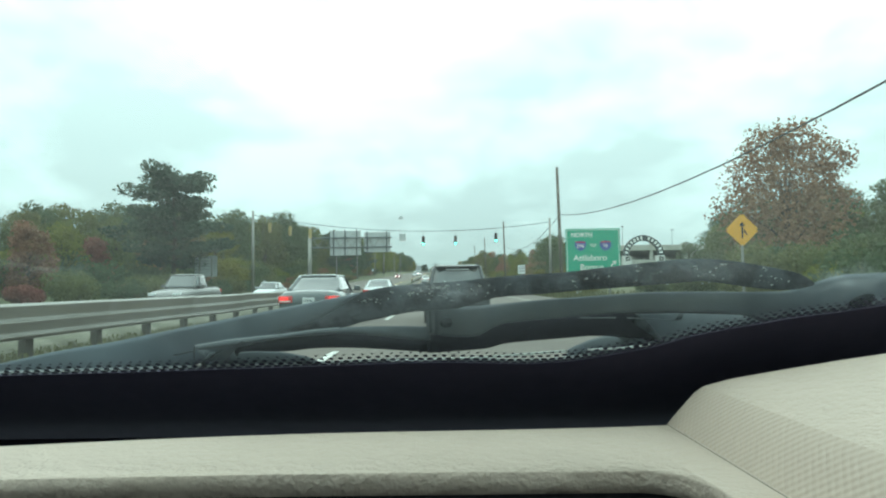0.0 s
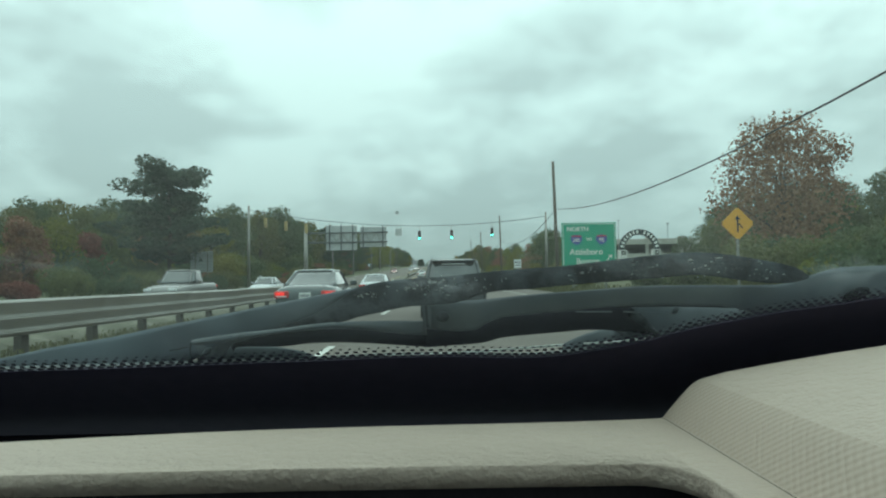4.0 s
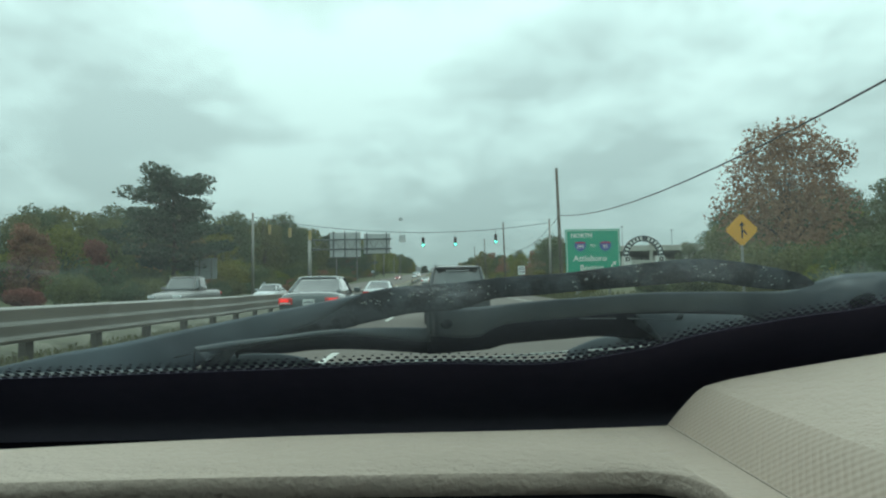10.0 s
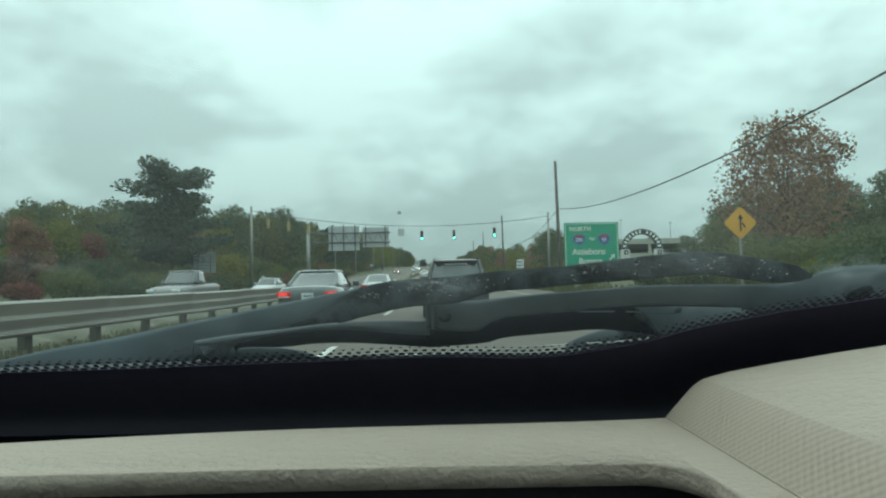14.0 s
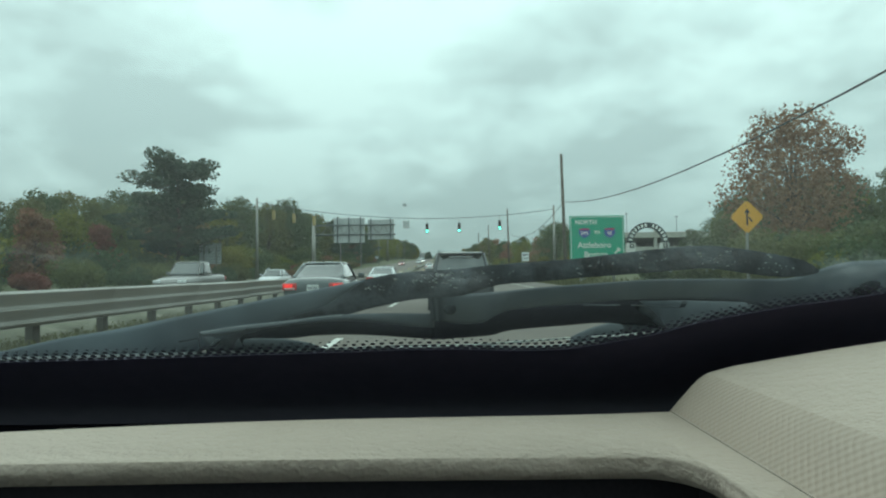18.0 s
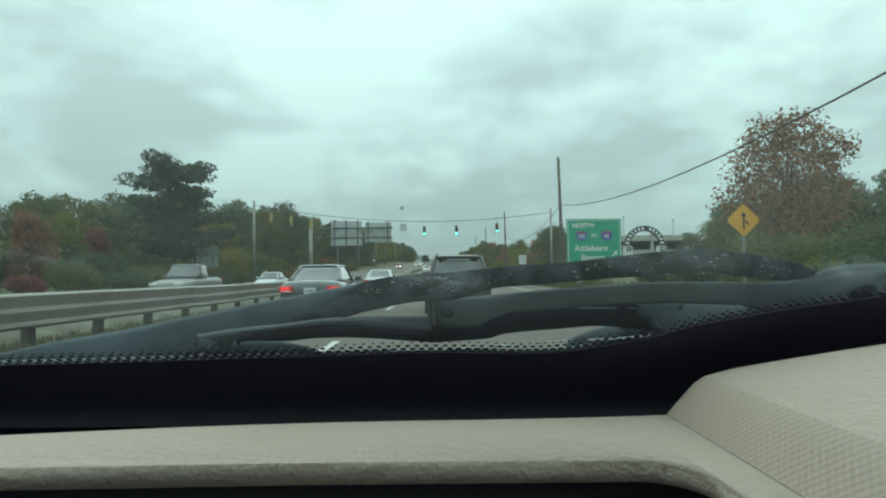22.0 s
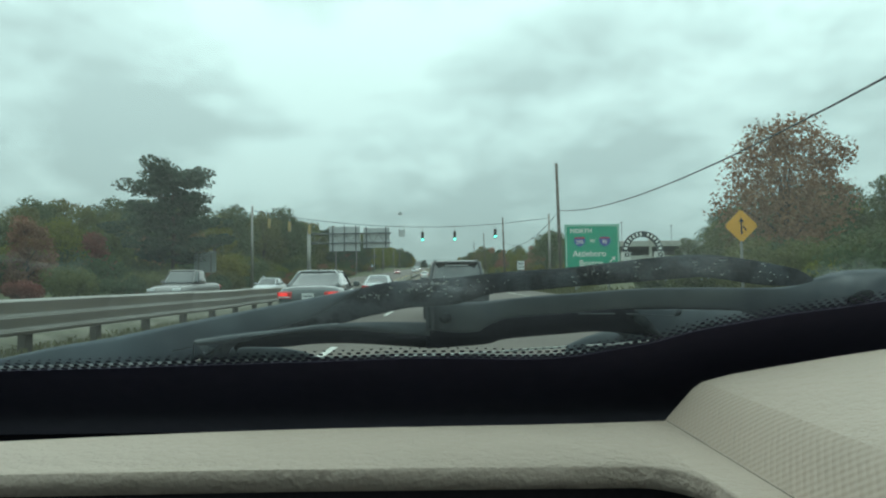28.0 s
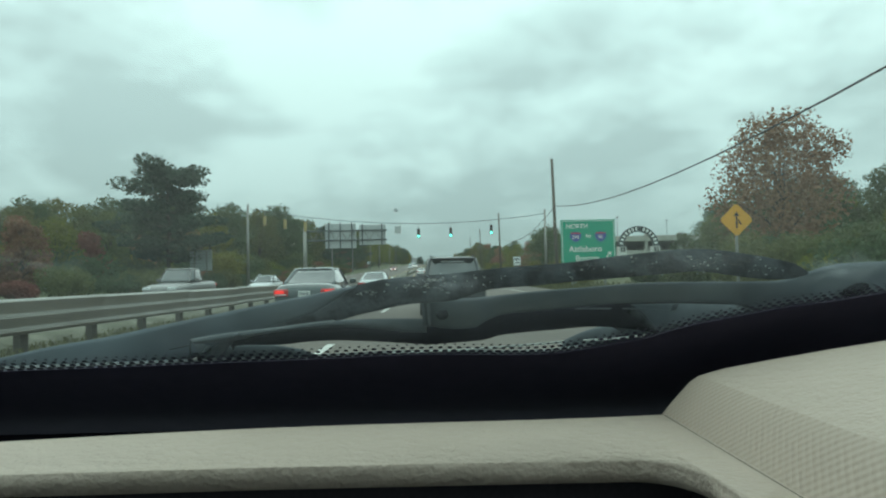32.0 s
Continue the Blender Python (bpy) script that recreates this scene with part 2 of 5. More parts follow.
M_HEAD = mat("headlamp_lens", (0.7, 0.72, 0.72), 0.15, vary=0.1, clear_coat=0.5)
M_HEAD_ON = mat("lit_headlamp_lens", (1.0, 0.97, 0.9), 0.2, vary=0.02, emit=3.0)
M_PLATE = mat("number_plate", (0.6, 0.62, 0.6), 0.5, vary=0.05)
M_DARKBOARD = mat("dark_slate_board", (0.035, 0.045, 0.05), 0.6, vary=0.15, grain=6)
M_WALL = mat("pale_siding", (0.6, 0.6, 0.57), 0.8, vary=0.08, grain=3)


def dusty(m, amount):
    """A thin uneven film of dust that scatters the light coming through."""
    n, l = m.node_tree.nodes, m.node_tree.links
    last = n["Material Output"].inputs[0].links[0].from_socket
    tc = n.new("ShaderNodeTexCoord")
    ns = n.new("ShaderNodeTexNoise")
    ns.inputs["Scale"].default_value, ns.inputs["Detail"].default_value = 7.0, 5.0
    l.new(tc.outputs["Object"], ns.inputs["Vector"])
    mr = n.new("ShaderNodeMapRange")
    mr.inputs[1].default_value, mr.inputs[2].default_value, mr.inputs[3].default_value, mr.inputs[4].default_value = 0.3, 0.75, amount * 0.5, amount * 1.6
    l.new(ns.outputs[0], mr.inputs[0])
    tl = n.new("ShaderNodeBsdfTranslucent")
    tl.inputs[0].default_value = (0.85, 0.87, 0.86, 1)
    ms = n.new("ShaderNodeMixShader")
    l.new(mr.outputs[0], ms.inputs[0])
    l.new(last, ms.inputs[1])
    l.new(tl.outputs[0], ms.inputs[2])
    l.new(ms.outputs[0], n["Material Output"].inputs[0])


dusty(M_GLASS, 0.0155)


def haze_film(amount):
    """A smudge on glass, also a painted reflection, dense in its middle and streaky, that scatters the light coming
    through.
    """
    m = bpy.data.materials.new("smudge_and_reflection")
    m.use_nodes = True
    n, l = m.node_tree.nodes, m.node_tree.links
    n.remove(n["Principled BSDF"])
    tc = n.new("ShaderNodeTexCoord")
    gr = n.new("ShaderNodeTexGradient")
    gr.gradient_type = "SPHERICAL"
    l.new(tc.outputs["Object"], gr.inputs["Vector"])
    ns = n.new("ShaderNodeTexNoise")
    ns.inputs["Scale"].default_value, ns.inputs["Detail"].default_value = 2.6, 6.0
    l.new(tc.outputs["Object"], ns.inputs["Vector"])
    mr = n.new("ShaderNodeMapRange")
    mr.inputs[1].default_value, mr.inputs[2].default_value, mr.inputs[4].default_value = 0.38, 0.68, amount
    l.new(ns.outputs[0], mr.inputs[0])
    mu = n.new("ShaderNodeMath")
    mu.operation = "MULTIPLY"
    l.new(gr.outputs["Fac"], mu.inputs[0])
    l.new(mr.outputs[0], mu.inputs[1])
    tr, tl, ms = n.new("ShaderNodeBsdfTransparent"), n.new("ShaderNodeBsdfTranslucent"), n.new("ShaderNodeMixShader")
    tl.inputs[0].default_value = (0.8, 0.83, 0.83, 1)
    l.new(mu.outputs[0], ms.inputs[0])
    l.new(tr.outputs[0], ms.inputs[1])
    l.new(tl.outputs[0], ms.inputs[2])
    l.new(ms.outputs[0], n["Material Output"].inputs[0])
    return m


def lumpy(m, scale, depth):
    """Coarse soft lumps over the fine grain of a surface."""
    n, l = m.node_tree.nodes, m.node_tree.links
    b = n["Principled BSDF"]
    fine = b.inputs["Normal"].links[0].from_socket
    tc, ns, bp = n.new("ShaderNodeTexCoord"), n.new("ShaderNodeTexNoise"), n.new("ShaderNodeBump")
    ns.inputs["Scale"].default_value, ns.inputs["Detail"].default_value = scale, 3.0
    bp.inputs["Strength"].default_value, bp.inputs["Distance"].default_value = 0.6, depth
    l.new(tc.outputs["Object"], ns.inputs["Vector"])
    l.new(ns.outputs[0], bp.inputs["Height"])
    l.new(fine, bp.inputs["Normal"])
    l.new(bp.outputs[0], b.inputs["Normal"])


lumpy(M_CREAM, 75.0, 0.006)


def weave():
    """Cream vinyl pressed in a small basket weave."""
    m = mat("cream_woven_vinyl", (0.45, 0.352, 0.287), 0.6, vary=0.05, grain=300, stain=9)
    n, l = m.node_tree.nodes, m.node_tree.links
    tc = n.new("ShaderNodeTexCoord")
    sp = n.new("ShaderNodeSeparateXYZ")
    l.new(tc.outputs["Object"], sp.inputs[0])

    def op(kind, a, b=0.0):
        q = n.new("ShaderNodeMath")
        q.operation = kind
        for i, v in enumerate((a, b)):
            if isinstance(v, float):
                q.inputs[i].default_value = v
            else:
                l.new(v, q.inputs[i])
        return q.outputs[0]
    up = op("SINE", op("MULTIPLY", sp.outputs[2], 930.0))
    along = op("SINE", op("MULTIPLY", sp.outputs[1], 730.0))
    bp = n.new("ShaderNodeBump")
    bp.inputs["Strength"].default_value, bp.inputs["Distance"].default_value = 0.36, 0.0012
    l.new(op("MULTIPLY", up, along), bp.inputs["Height"])
    l.new(bp.outputs[0], n["Principled BSDF"].inputs["Normal"])
    return m


M_WEAVE = weave()


# ---- building helpers ----
def part(name, bm, material, parent=None, label="", smooth=False, m=None):
    me = bpy.data.meshes.new(name)
    if isinstance(bm, tuple):
        me.from_pydata(bm[0], [], bm[1])
    else:
        bmesh.ops.recalc_face_normals(bm, faces=bm.faces)
        bm.to_mesh(me)
        bm.free()
    for x in material if isinstance(material, (list, tuple)) else [material]:
        me.materials.append(x)
    if smooth:
        for p in me.polygons:
            p.use_smooth = True
    return again(name, me, parent, label, m)


def again(name, me, parent=None, label="", m=None):
    """One more object on the same mesh."""
    ob = new(name, me)
    if m is not None:
        ob.matrix_basis = m
    ob.parent = parent
    return tagged(ob, label)


def thing(name, label, category, group="", kind="", m=None):
    ob = new(name)
    ob.empty_display_size = 0.3
    if m is not None:
        ob.matrix_basis = m
    return tagged(ob, label, category, group, kind)


def box(bm, lo, hi, bevel=0.0):
    c = [(a + b) / 2 for a, b in zip(lo, hi)]
    r = bmesh.ops.create_cube(bm, size=1.0, matrix=Matrix.LocRotScale(c, None, [b - a for a, b in zip(lo, hi)]))
    if bevel:
        es = list({e for v in r["verts"] for e in v.link_edges})
        bmesh.ops.bevel(bm, geom=es, offset=bevel, segments=2, affect="EDGES", profile=0.6)
    return bm


def boxes(*items, bevel=0.0):
    bm = bmesh.new()
    for lo, hi in items:
        box(bm, lo, hi, bevel)
    return bm


def tube(bm, pts, r0, r1=None, sides=8, cap=True):
    """A round tube along points, tapering from r0 to r1."""
    pts = [Vector(p) for p in pts]
    r1 = r0 if r1 is None else r1
    rings = []
    for i, p in enumerate(pts):
        d = (pts[min(i + 1, len(pts) - 1)] - pts[max(i - 1, 0)]).normalized()
        a = d.orthogonal().normalized() if not rings else (side - d * side.dot(d)).normalized()
        side = a
        b = d.cross(a)
        r = r0 + (r1 - r0) * i / max(1, len(pts) - 1)
        rings.append([bm.verts.new(p + r * (math.cos(k * math.tau / sides) * a + math.sin(k * math.tau / sides) * b)) for k in range(sides)])
    for q, w in zip(rings, rings[1:]):
        for k in range(sides):
            bm.faces.new((q[k], q[(k + 1) % sides], w[(k + 1) % sides], w[k]))
    if cap:
        bm.faces.new(rings[0])
        bm.faces.new(rings[-1])
    return bm


def tubes(*runs, sides=8):
    bm = bmesh.new()
    for pts, r0, *r1 in runs:
        tube(bm, pts, r0, r1[0] if r1 else None, sides)
    return bm


def plate(bm, outline, depth, to_world=None):
    """An outline of (a, b) points made solid, depth along the third axis."""
    f = to_world or (lambda a, b, c: (a, b, c))
    lo = [bm.verts.new(f(a, b, 0.0)) for a, b in outline]
    hi = [bm.verts.new(f(a, b, depth)) for a, b in outline]
    bm.faces.new(lo)
    bm.faces.new(hi)
    for i in range(len(lo)):
        j = (i + 1) % len(lo)
        bm.faces.new((lo[i], lo[j], hi[j], hi[i]))
    return bm


def bend(knots, n=8):
    """A smooth run of points through a few knots."""
    k = [Vector(p) for p in knots]
    k = [k[0] * 2 - k[1], *k, k[-1] * 2 - k[-2]]
    res = []
    for i in range(1, len(k) - 2):
        for j in range(n):
            t = j / n
            res.append(0.5 * (2 * k[i] + (k[i + 1] - k[i - 1]) * t + (2 * k[i - 1] - 5 * k[i] + 4 * k[i + 1] - k[i + 2]) * t * t
                              + (3 * k[i] - k[i - 1] - 3 * k[i + 1] + k[i + 2]) * t ** 3))
    return res + [k[-2]]


def grade(y):
    """Height of the road, level round the car and climbing further on."""
    if y < 35:
        return 0.0
    if y < 75:
        return 0.000325 * (y - 35) ** 2
    if y < 420:
        return 0.52 + 0.026 * (y - 75)
    return 9.49 + 8.67 * (1 - math.exp(-(y - 420) * 0.003))


def slope(y):
    return math.degrees(math.atan((grade(y + 1) - grade(y - 1)) / 2))


def land(x, y):
    """Height of the open ground."""
    z = grade(y) - 0.06
    if x > 9.0:
        k = min(1.0, max(0.0, (70 - y) / 42))
        z += k * 2.6 * min(1.0, (x - 9.0) / 14) ** 1.3
    if x < -24:
        z += min(5.0, (-24 - x) * 0.05)
    return z


# ---- the ground, the two carriageways and their lines ----
def strip(x0, x1, y0, y1, step, lift, rows=1):
    ys = [y0 + (y1 - y0) * i / max(1, round((y1 - y0) / step)) for i in range(max(1, round((y1 - y0) / step)) + 1)]
    vs, fs = [], []
    for y in ys:
        for k in range(rows + 1):
            vs.append((x0 + (x1 - x0) * k / rows, y, grade(y) + lift))
    w = rows + 1
    for i in range(len(ys) - 1):
        for k in range(rows):
            a = i * w + k
            fs.append((a, a + 1, a + w + 1, a + w))
    return vs, fs


gx = [-900, -500, -300, -180, -110, -70, -48, -36, -28, -24, -21, -14, -8.2, -6.4, 0, 8.2, 9, 11, 13, 16, 19, 23, 30, 45, 70, 110, 180, 300, 500, 900]
gy = [-700, -450, -300] + [-220 + 10 * i for i in range(70)] + [500, 560, 650, 800, 1000, 1400, 2200]
gv = [(x, y, land(x, y)) for y in gy for x in gx]
gf = [(j * len(gx) + i, j * len(gx) + i + 1, (j + 1) * len(gx) + i + 1, (j + 1) * len(gx) + i) for j in range(len(gy) - 1) for i in range(len(gx) - 1)]
tagged(part("ground", (gv, gf), M_GRASS, smooth=True), "dry olive roadside grass and earth", "ground", kind="structure")
road = tagged(part("road", strip(-6.4, 8.2, -230, 900, 5, 0.0), M_ASPHALT, smooth=True), "worn grey-brown asphalt carriageway with three lanes", "road", kind="structure")
far_road = tagged(part("road_oncoming", strip(-20.5, -8.2, -230, 900, 5, 0.0), M_ASPHALT, smooth=True), "worn grey-brown asphalt carriageway of the oncoming traffic", "road", kind="structure")
side = strip(9, 140, 58, 75, 5, -0.03)
tagged(part("road_side", side, M_ASPHALT), "asphalt side road at the traffic lights", "road", kind="structure")
dash = part("lane_dash", boxes(((-0.06, -1.5, 0.0), (0.06, 1.5, 0.005))), M_PAINT_W, road)
for parent, lanes in ((road, (-1.8, 1.8)), (far_road, (-12.0, -15.6))):
    for x in lanes:
        for i in range(42):
            y = -160 + 12.2 * i + (4.5 if x == -1.8 else 0.0)
            m = pose(x, y, grade(y) + 0.003, slope(y))
            if dash.get("set"):
                again("lane_dash", dash.data, parent, m=m)
            else:
                dash["set"] = 1
                dash.matrix_basis = m
for name, x, material, parent in (("edge_line", 5.45, M_PAINT_W, road), ("median_line", -4.95, M_PAINT_Y, road),
                                  ("edge_line", -19.4, M_PAINT_W, far_road), ("median_line", -8.9, M_PAINT_Y, far_road)):
    part(name, strip(x - 0.06, x + 0.06, -230, 600, 5, 0.006), material, parent)


# ---- guard rail in the median ----
def thrie(length):
    """A three-wave steel beam with real thickness."""
    prof = [(0.0, 0.365), (0.035, 0.385), (0.078, 0.41), (0.084, 0.425), (0.078, 0.436), (0.03, 0.455), (0.022, 0.475), (0.03, 0.50), (0.074, 0.60),
            (0.084, 0.625), (0.078, 0.637), (0.03, 0.658), (0.022, 0.68), (0.03, 0.71), (0.074, 0.825), (0.086, 0.848), (0.08, 0.862), (0.03, 0.884), (0.0, 0.89)]
    bm = bmesh.new()
    rows = []
    for y in (-length / 2, length / 2):
        rows.append([bm.verts.new((a, y, b)) for a, b in prof] + [bm.verts.new((a - 0.006, y, b)) for a, b in reversed(prof)])
    n = len(rows[0])
    for i in range(n):
        bm.faces.new((rows[0][i], rows[0][(i + 1) % n], rows[1][(i + 1) % n], rows[1][i]))
    return bm


def boxes_along():
    """A low mound that follows the road's climb."""
    vs, fs = [], []
    ys = [-60 + 6 * i for i in range(42)]
    for y in ys:
        vs += [(x, y, grade(y) + z) for x, z in ((-6.35, -0.1), (-6.5, 0.06), (-6.9, 0.19), (-7.6, 0.26), (-8.0, 0.16), (-8.2, -0.1))]
    for i in range(len(ys) - 1):
        fs += [(i * 6 + k, i * 6 + k + 1, i * 6 + k + 7, i * 6 + k + 6) for k in range(5)]
    fs += [tuple(range(6)), tuple(range(len(vs) - 6, len(vs)))]
    return vs, fs


def guard_rail(y0, y1, x, label):
    rail = thing("guard_rail", label, "guard rail", kind="structure")
    panel = post = None
    y = y0
    while y < y1:
        m = pose(x, y + 1.905, grade(y + 1.905) + random.uniform(-0.012, 0.012), slope(y + 1.905))
        if panel is None:
            panel = part("rail_panel", thrie(3.9), M_GALV, rail, m=m)
            bm = boxes(((-0.26, -0.09, -0.2), (-0.14, 0.09, 0.84)), bevel=0.01)
            post = part("post", bm, M_POST, rail, m=pose(x, y, grade(y)))
            block = part("spacer_block", boxes(((-0.14, -0.09, 0.40), (0.0, 0.09, 0.84)), bevel=0.008), M_POSTW, rail, m=pose(x, y, grade(y)))
            second = 1
        else:
            again("rail_panel", panel.data, rail, m=m)
            second = 0
        for k in range(second, 2):
            p = pose(x, y + 1.905 * k, grade(y + 1.905 * k))
            again("post", post.data, rail, m=p)
            again("spacer_block", block.data, rail, m=p)
        y += 3.81
    return rail


tagged(part("median", boxes_along(), M_MEDIAN, smooth=True), "low mound of grass and worn pale earth behind the guard rail", "median", kind="structure")
guard_rail(-60, 55, -6.1, "weathered steel three-wave guard rail along the median")
guard_rail(108, 210, -6.1, "steel guard rail beyond the crossing")

# tufts of grass along the median and the verge
rng = np.random.default_rng(5)
vs, fs = [], []
for i in range(42000):
    if i % 3:
        x, y = -6.55 + rng.normal(0, 0.4), -14 + 199 * rng.random() ** 2.2
        if not -7.6 < x < -5.75:
            continue
        h = rng.uniform(0.05, 0.24)
    else:
        x, y = 8.5 + abs(rng.normal(0, 1.3)), rng.uniform(-12, 140)
        h = rng.uniform(0.12, 0.5)
    a = rng.uniform(0, math.tau)
    dx, dy = math.cos(a) * h * 0.05, math.sin(a) * h * 0.05
    z = max(land(x, y), grade(y) - 0.06)
    k = len(vs)
    lean = rng.normal(0, 0.05)
    vs += [(x - dx, y - dy, z), (x + dx, y + dy, z), (x + dx + lean, y + dy + lean, z + h), (x - dx + lean, y - dy + lean, z + h)]
    fs.append((k, k + 1, k + 2, k + 3))
tagged(part("roadside_grass", (vs, fs), M_BLADE), "tufts of dry olive grass along the rail and the verge", "grass", kind="stuff")


# ---- trees ----
def leaves(points, size, rng, flat=0.0):
    """Small bent leaf clumps, each a few faces, at the points."""
    n = len(points)
    a = rng.normal(size=(n, 3))
    a[:, 2] *= 1 - flat
    a /= np.linalg.norm(a, axis=1)[:, None]
    b = rng.normal(size=(n, 3))
    b[:, 2] *= 1 - flat
    b -= a * (a * b).sum(1)[:, None]
    b /= np.linalg.norm(b, axis=1)[:, None]
    c = np.cross(a, b)
    s = size * rng.uniform(0.55, 1.3, (n, 1))
    p = np.asarray(points)
    v = np.stack([p - a * s, p - b * s * 0.55 + c * s * 0.18, p + a * s, p + b * s * 0.55 - c * s * 0.18], 1).reshape(-1, 3)
    f = [(4 * i, 4 * i + 1, 4 * i + 2) for i in range(n)] + [(4 * i, 4 * i + 2, 4 * i + 3) for i in range(n)]
    return v.tolist(), f


def broadleaf(name, seed, height, spread, leaf_mat, label, n=5400, low=0.12, gap=0.0, leaf=0.2):
    rng = np.random.default_rng(seed)
    t = thing(name, label, "tree")
    lumps, runs = [], [([(0, 0, -0.3), (rng.normal(0, 0.1), rng.normal(0, 0.1), height * 0.35), (rng.normal(0, 0.3), rng.normal(0, 0.3), height * 0.82)], height * 0.022, height * 0.006)]
    count = 15
    for i in range(count):
        u = (i + 0.5) / count
        a = i * 2.4 + rng.uniform(-0.4, 0.4)
        z = height * (low + (0.93 - low) * u)
        r = spread * (0.62 * math.sin(math.pi * min(1, 0.22 + 0.74 * u)) ** 0.7) * rng.uniform(0.5, 1.1)
        q = np.array((math.cos(a) * r, math.sin(a) * r, z))
        lumps.append((q, spread * rng.uniform(0.36, 0.54) * (1.0 - 0.3 * u)))
        runs.append(([(0, 0, z * 0.55), q * (0.45, 0.45, 0.8), q], height * 0.008, height * 0.002))
    part("trunk", tubes(*runs, sides=6), M_BARK, t, smooth=True)
    pts = []
    for q, r in lumps:
        k = int(n / count)
        d = rng.normal(size=(k, 3))
        d /= np.linalg.norm(d, axis=1)[:, None]
        rad = r * rng.uniform(0.35, 1.0, (k, 1)) ** 0.6 * (1 + 0.25 * np.sin(d[:, :1] * 7 + d[:, 2:] * 5))
        d[:, 2] *= 0.8
        pts.append(q + d * rad)
    pts = np.concatenate(pts)
    if gap:
        pts = pts[rng.random(len(pts)) > gap]
    part("crown", leaves(pts, leaf, rng), M_TREES[leaf_mat], t)
    return t


def pine(name, seed, height, spread, label, n=14000):
    """An old pine: bare lower trunk, long level limbs ending in dense flat tufts, a ragged top."""
    rng = np.random.default_rng(seed)
    t = thing(name, label, "tree")
    runs, pts = [([(0, 0, -0.3), (0.15, 0, height * 0.4), (-0.1, 0.1, height * 0.94)], height * 0.02, height * 0.005)], []
    for i in range(26):
        u = (i + 0.5) / 26
        z = height * (0.20 + 0.74 * u)
        a = i * 2.4 + rng.uniform(-0.5, 0.5)
        r = spread * (0.95 - 0.5 * u * u) * rng.uniform(0.45, 1.15)
        e = np.array((math.cos(a) * r, math.sin(a) * r, z + r * rng.uniform(0.02, 0.22)))
        o = np.array((0, 0, z))
        runs.append(([o, (o + e) / 2 + (0, 0, -0.06 * r), e], height * 0.007, height * 0.002))
        for w in (0.4, 0.7, 1.0):
            k = n // 78
            c = o + (e - o) * w + rng.normal(size=3) * (0.3, 0.3, 0.15)
            d = rng.normal(size=(k, 3))
            d /= np.linalg.norm(d, axis=1)[:, None]
            pts.append(c + d * (0.25 * spread, 0.25 * spread, 0.052 * height) * rng.uniform(0.2, 1.0, (k, 1)) ** 0.5 * rng.uniform(0.75, 1.15))
    part("trunk", tubes(*runs, sides=6), M_BARK, t, smooth=True)
    part("crown", leaves(np.concatenate(pts), 0.2, rng, 0.45), M_TREES["pine"], t)
    return t


def spruce(name, seed, height, spread, label, n=2600):
    rng = np.random.default_rng(seed)
    t = thing(name, label, "tree")
    part("trunk", tubes(([(0, 0, -0.3), (0, 0, height)], height * 0.016, 0.02), sides=6), M_BARK, t, smooth=True)
    u = rng.random(n) ** 0.75
    a = rng.uniform(0, math.tau, n)
    r = spread * (1 - u) * rng.uniform(0.3, 1.05, n) * (0.88 + 0.16 * np.sin(u * 46))
    pts = np.stack([np.cos(a) * r, np.sin(a) * r, height * (0.05 + 0.95 * u) - r * 0.25], 1)
    part("crown", leaves(pts, 0.2, rng, 0.4), M_TREES["pine"], t)
    return t


def bush(name, seed, height, spread, leaf_mat, label, n=3400, leaf=0.1):
    rng = np.random.default_rng(seed)
    t = tagged(thing(name, label, "bush"))
    runs, pts = [], []
    for i in range(9):
        a, r = i * 2.4, spread * rng.uniform(0.1, 0.75)
        q = np.array((math.cos(a) * r, math.sin(a) * r, height * rng.uniform(0.3, 0.8)))
        runs.append(([(q[0] * 0.2, q[1] * 0.2, -0.2), q * (0.6, 0.6, 0.6), q], 0.03, 0.01))
        d = rng.normal(size=(n // 9, 3))
        d /= np.linalg.norm(d, axis=1)[:, None]
        pts.append(q + d * (spread * 0.42, spread * 0.42, height * 0.34) * rng.uniform(0.3, 1.0, (n // 9, 1)) ** 0.5)
    pts = np.concatenate(pts)
    pts = pts[pts[:, 2] > -0.1]
    part("stem", tubes(*runs, sides=5), M_BARK, t, smooth=True)
    part("foliage", leaves(pts, leaf, rng), M_TREES[leaf_mat], t)
    return t


KINDS = [
    broadleaf("oak_tree", 1, 12, 5.4, "green", "tall dark green oak in a roadside wood"),
    broadleaf("oak_tree", 2, 12, 5.0, "olive", "tall olive-green tree in a roadside wood"),
    broadleaf("maple_tree", 3, 11, 4.8, "yellow", "yellowing maple at the edge of a wood"),
    broadleaf("maple_tree", 4, 10, 3.8, "rust", "maple turning rust red among green trees"),
    broadleaf("thin_tree", 5, 13, 4.2, "green", "tall thin-crowned tree with sky between its leaves", gap=0.25, n=4200),
    pine("pine_tree", 6, 12.5, 5.8, "dark pine with spreading layered boughs"),
    spruce("spruce_tree", 7, 9, 2.4, "small dark spruce beside the road"),
    broadleaf("red_maple", 8, 8, 4.3, "rust", "open-crowned red autumn maple on the verge", gap=0.15, low=0.14, n=17000, leaf=0.1),
    bush("shrub", 9, 2.6, 2.4, "olive", "olive-green shrub on the roadside bank"),
    bush("shrub", 10, 2.2, 2.2, "yellow", "yellow-green shrub on the roadside bank"),
    bush("shrub", 11, 2.4, 2.6, "green", "dark green shrub on the roadside bank"),
    bush("shrub", 12, 1.6, 1.8, "rust", "reddish shrub on the roadside bank"),
]
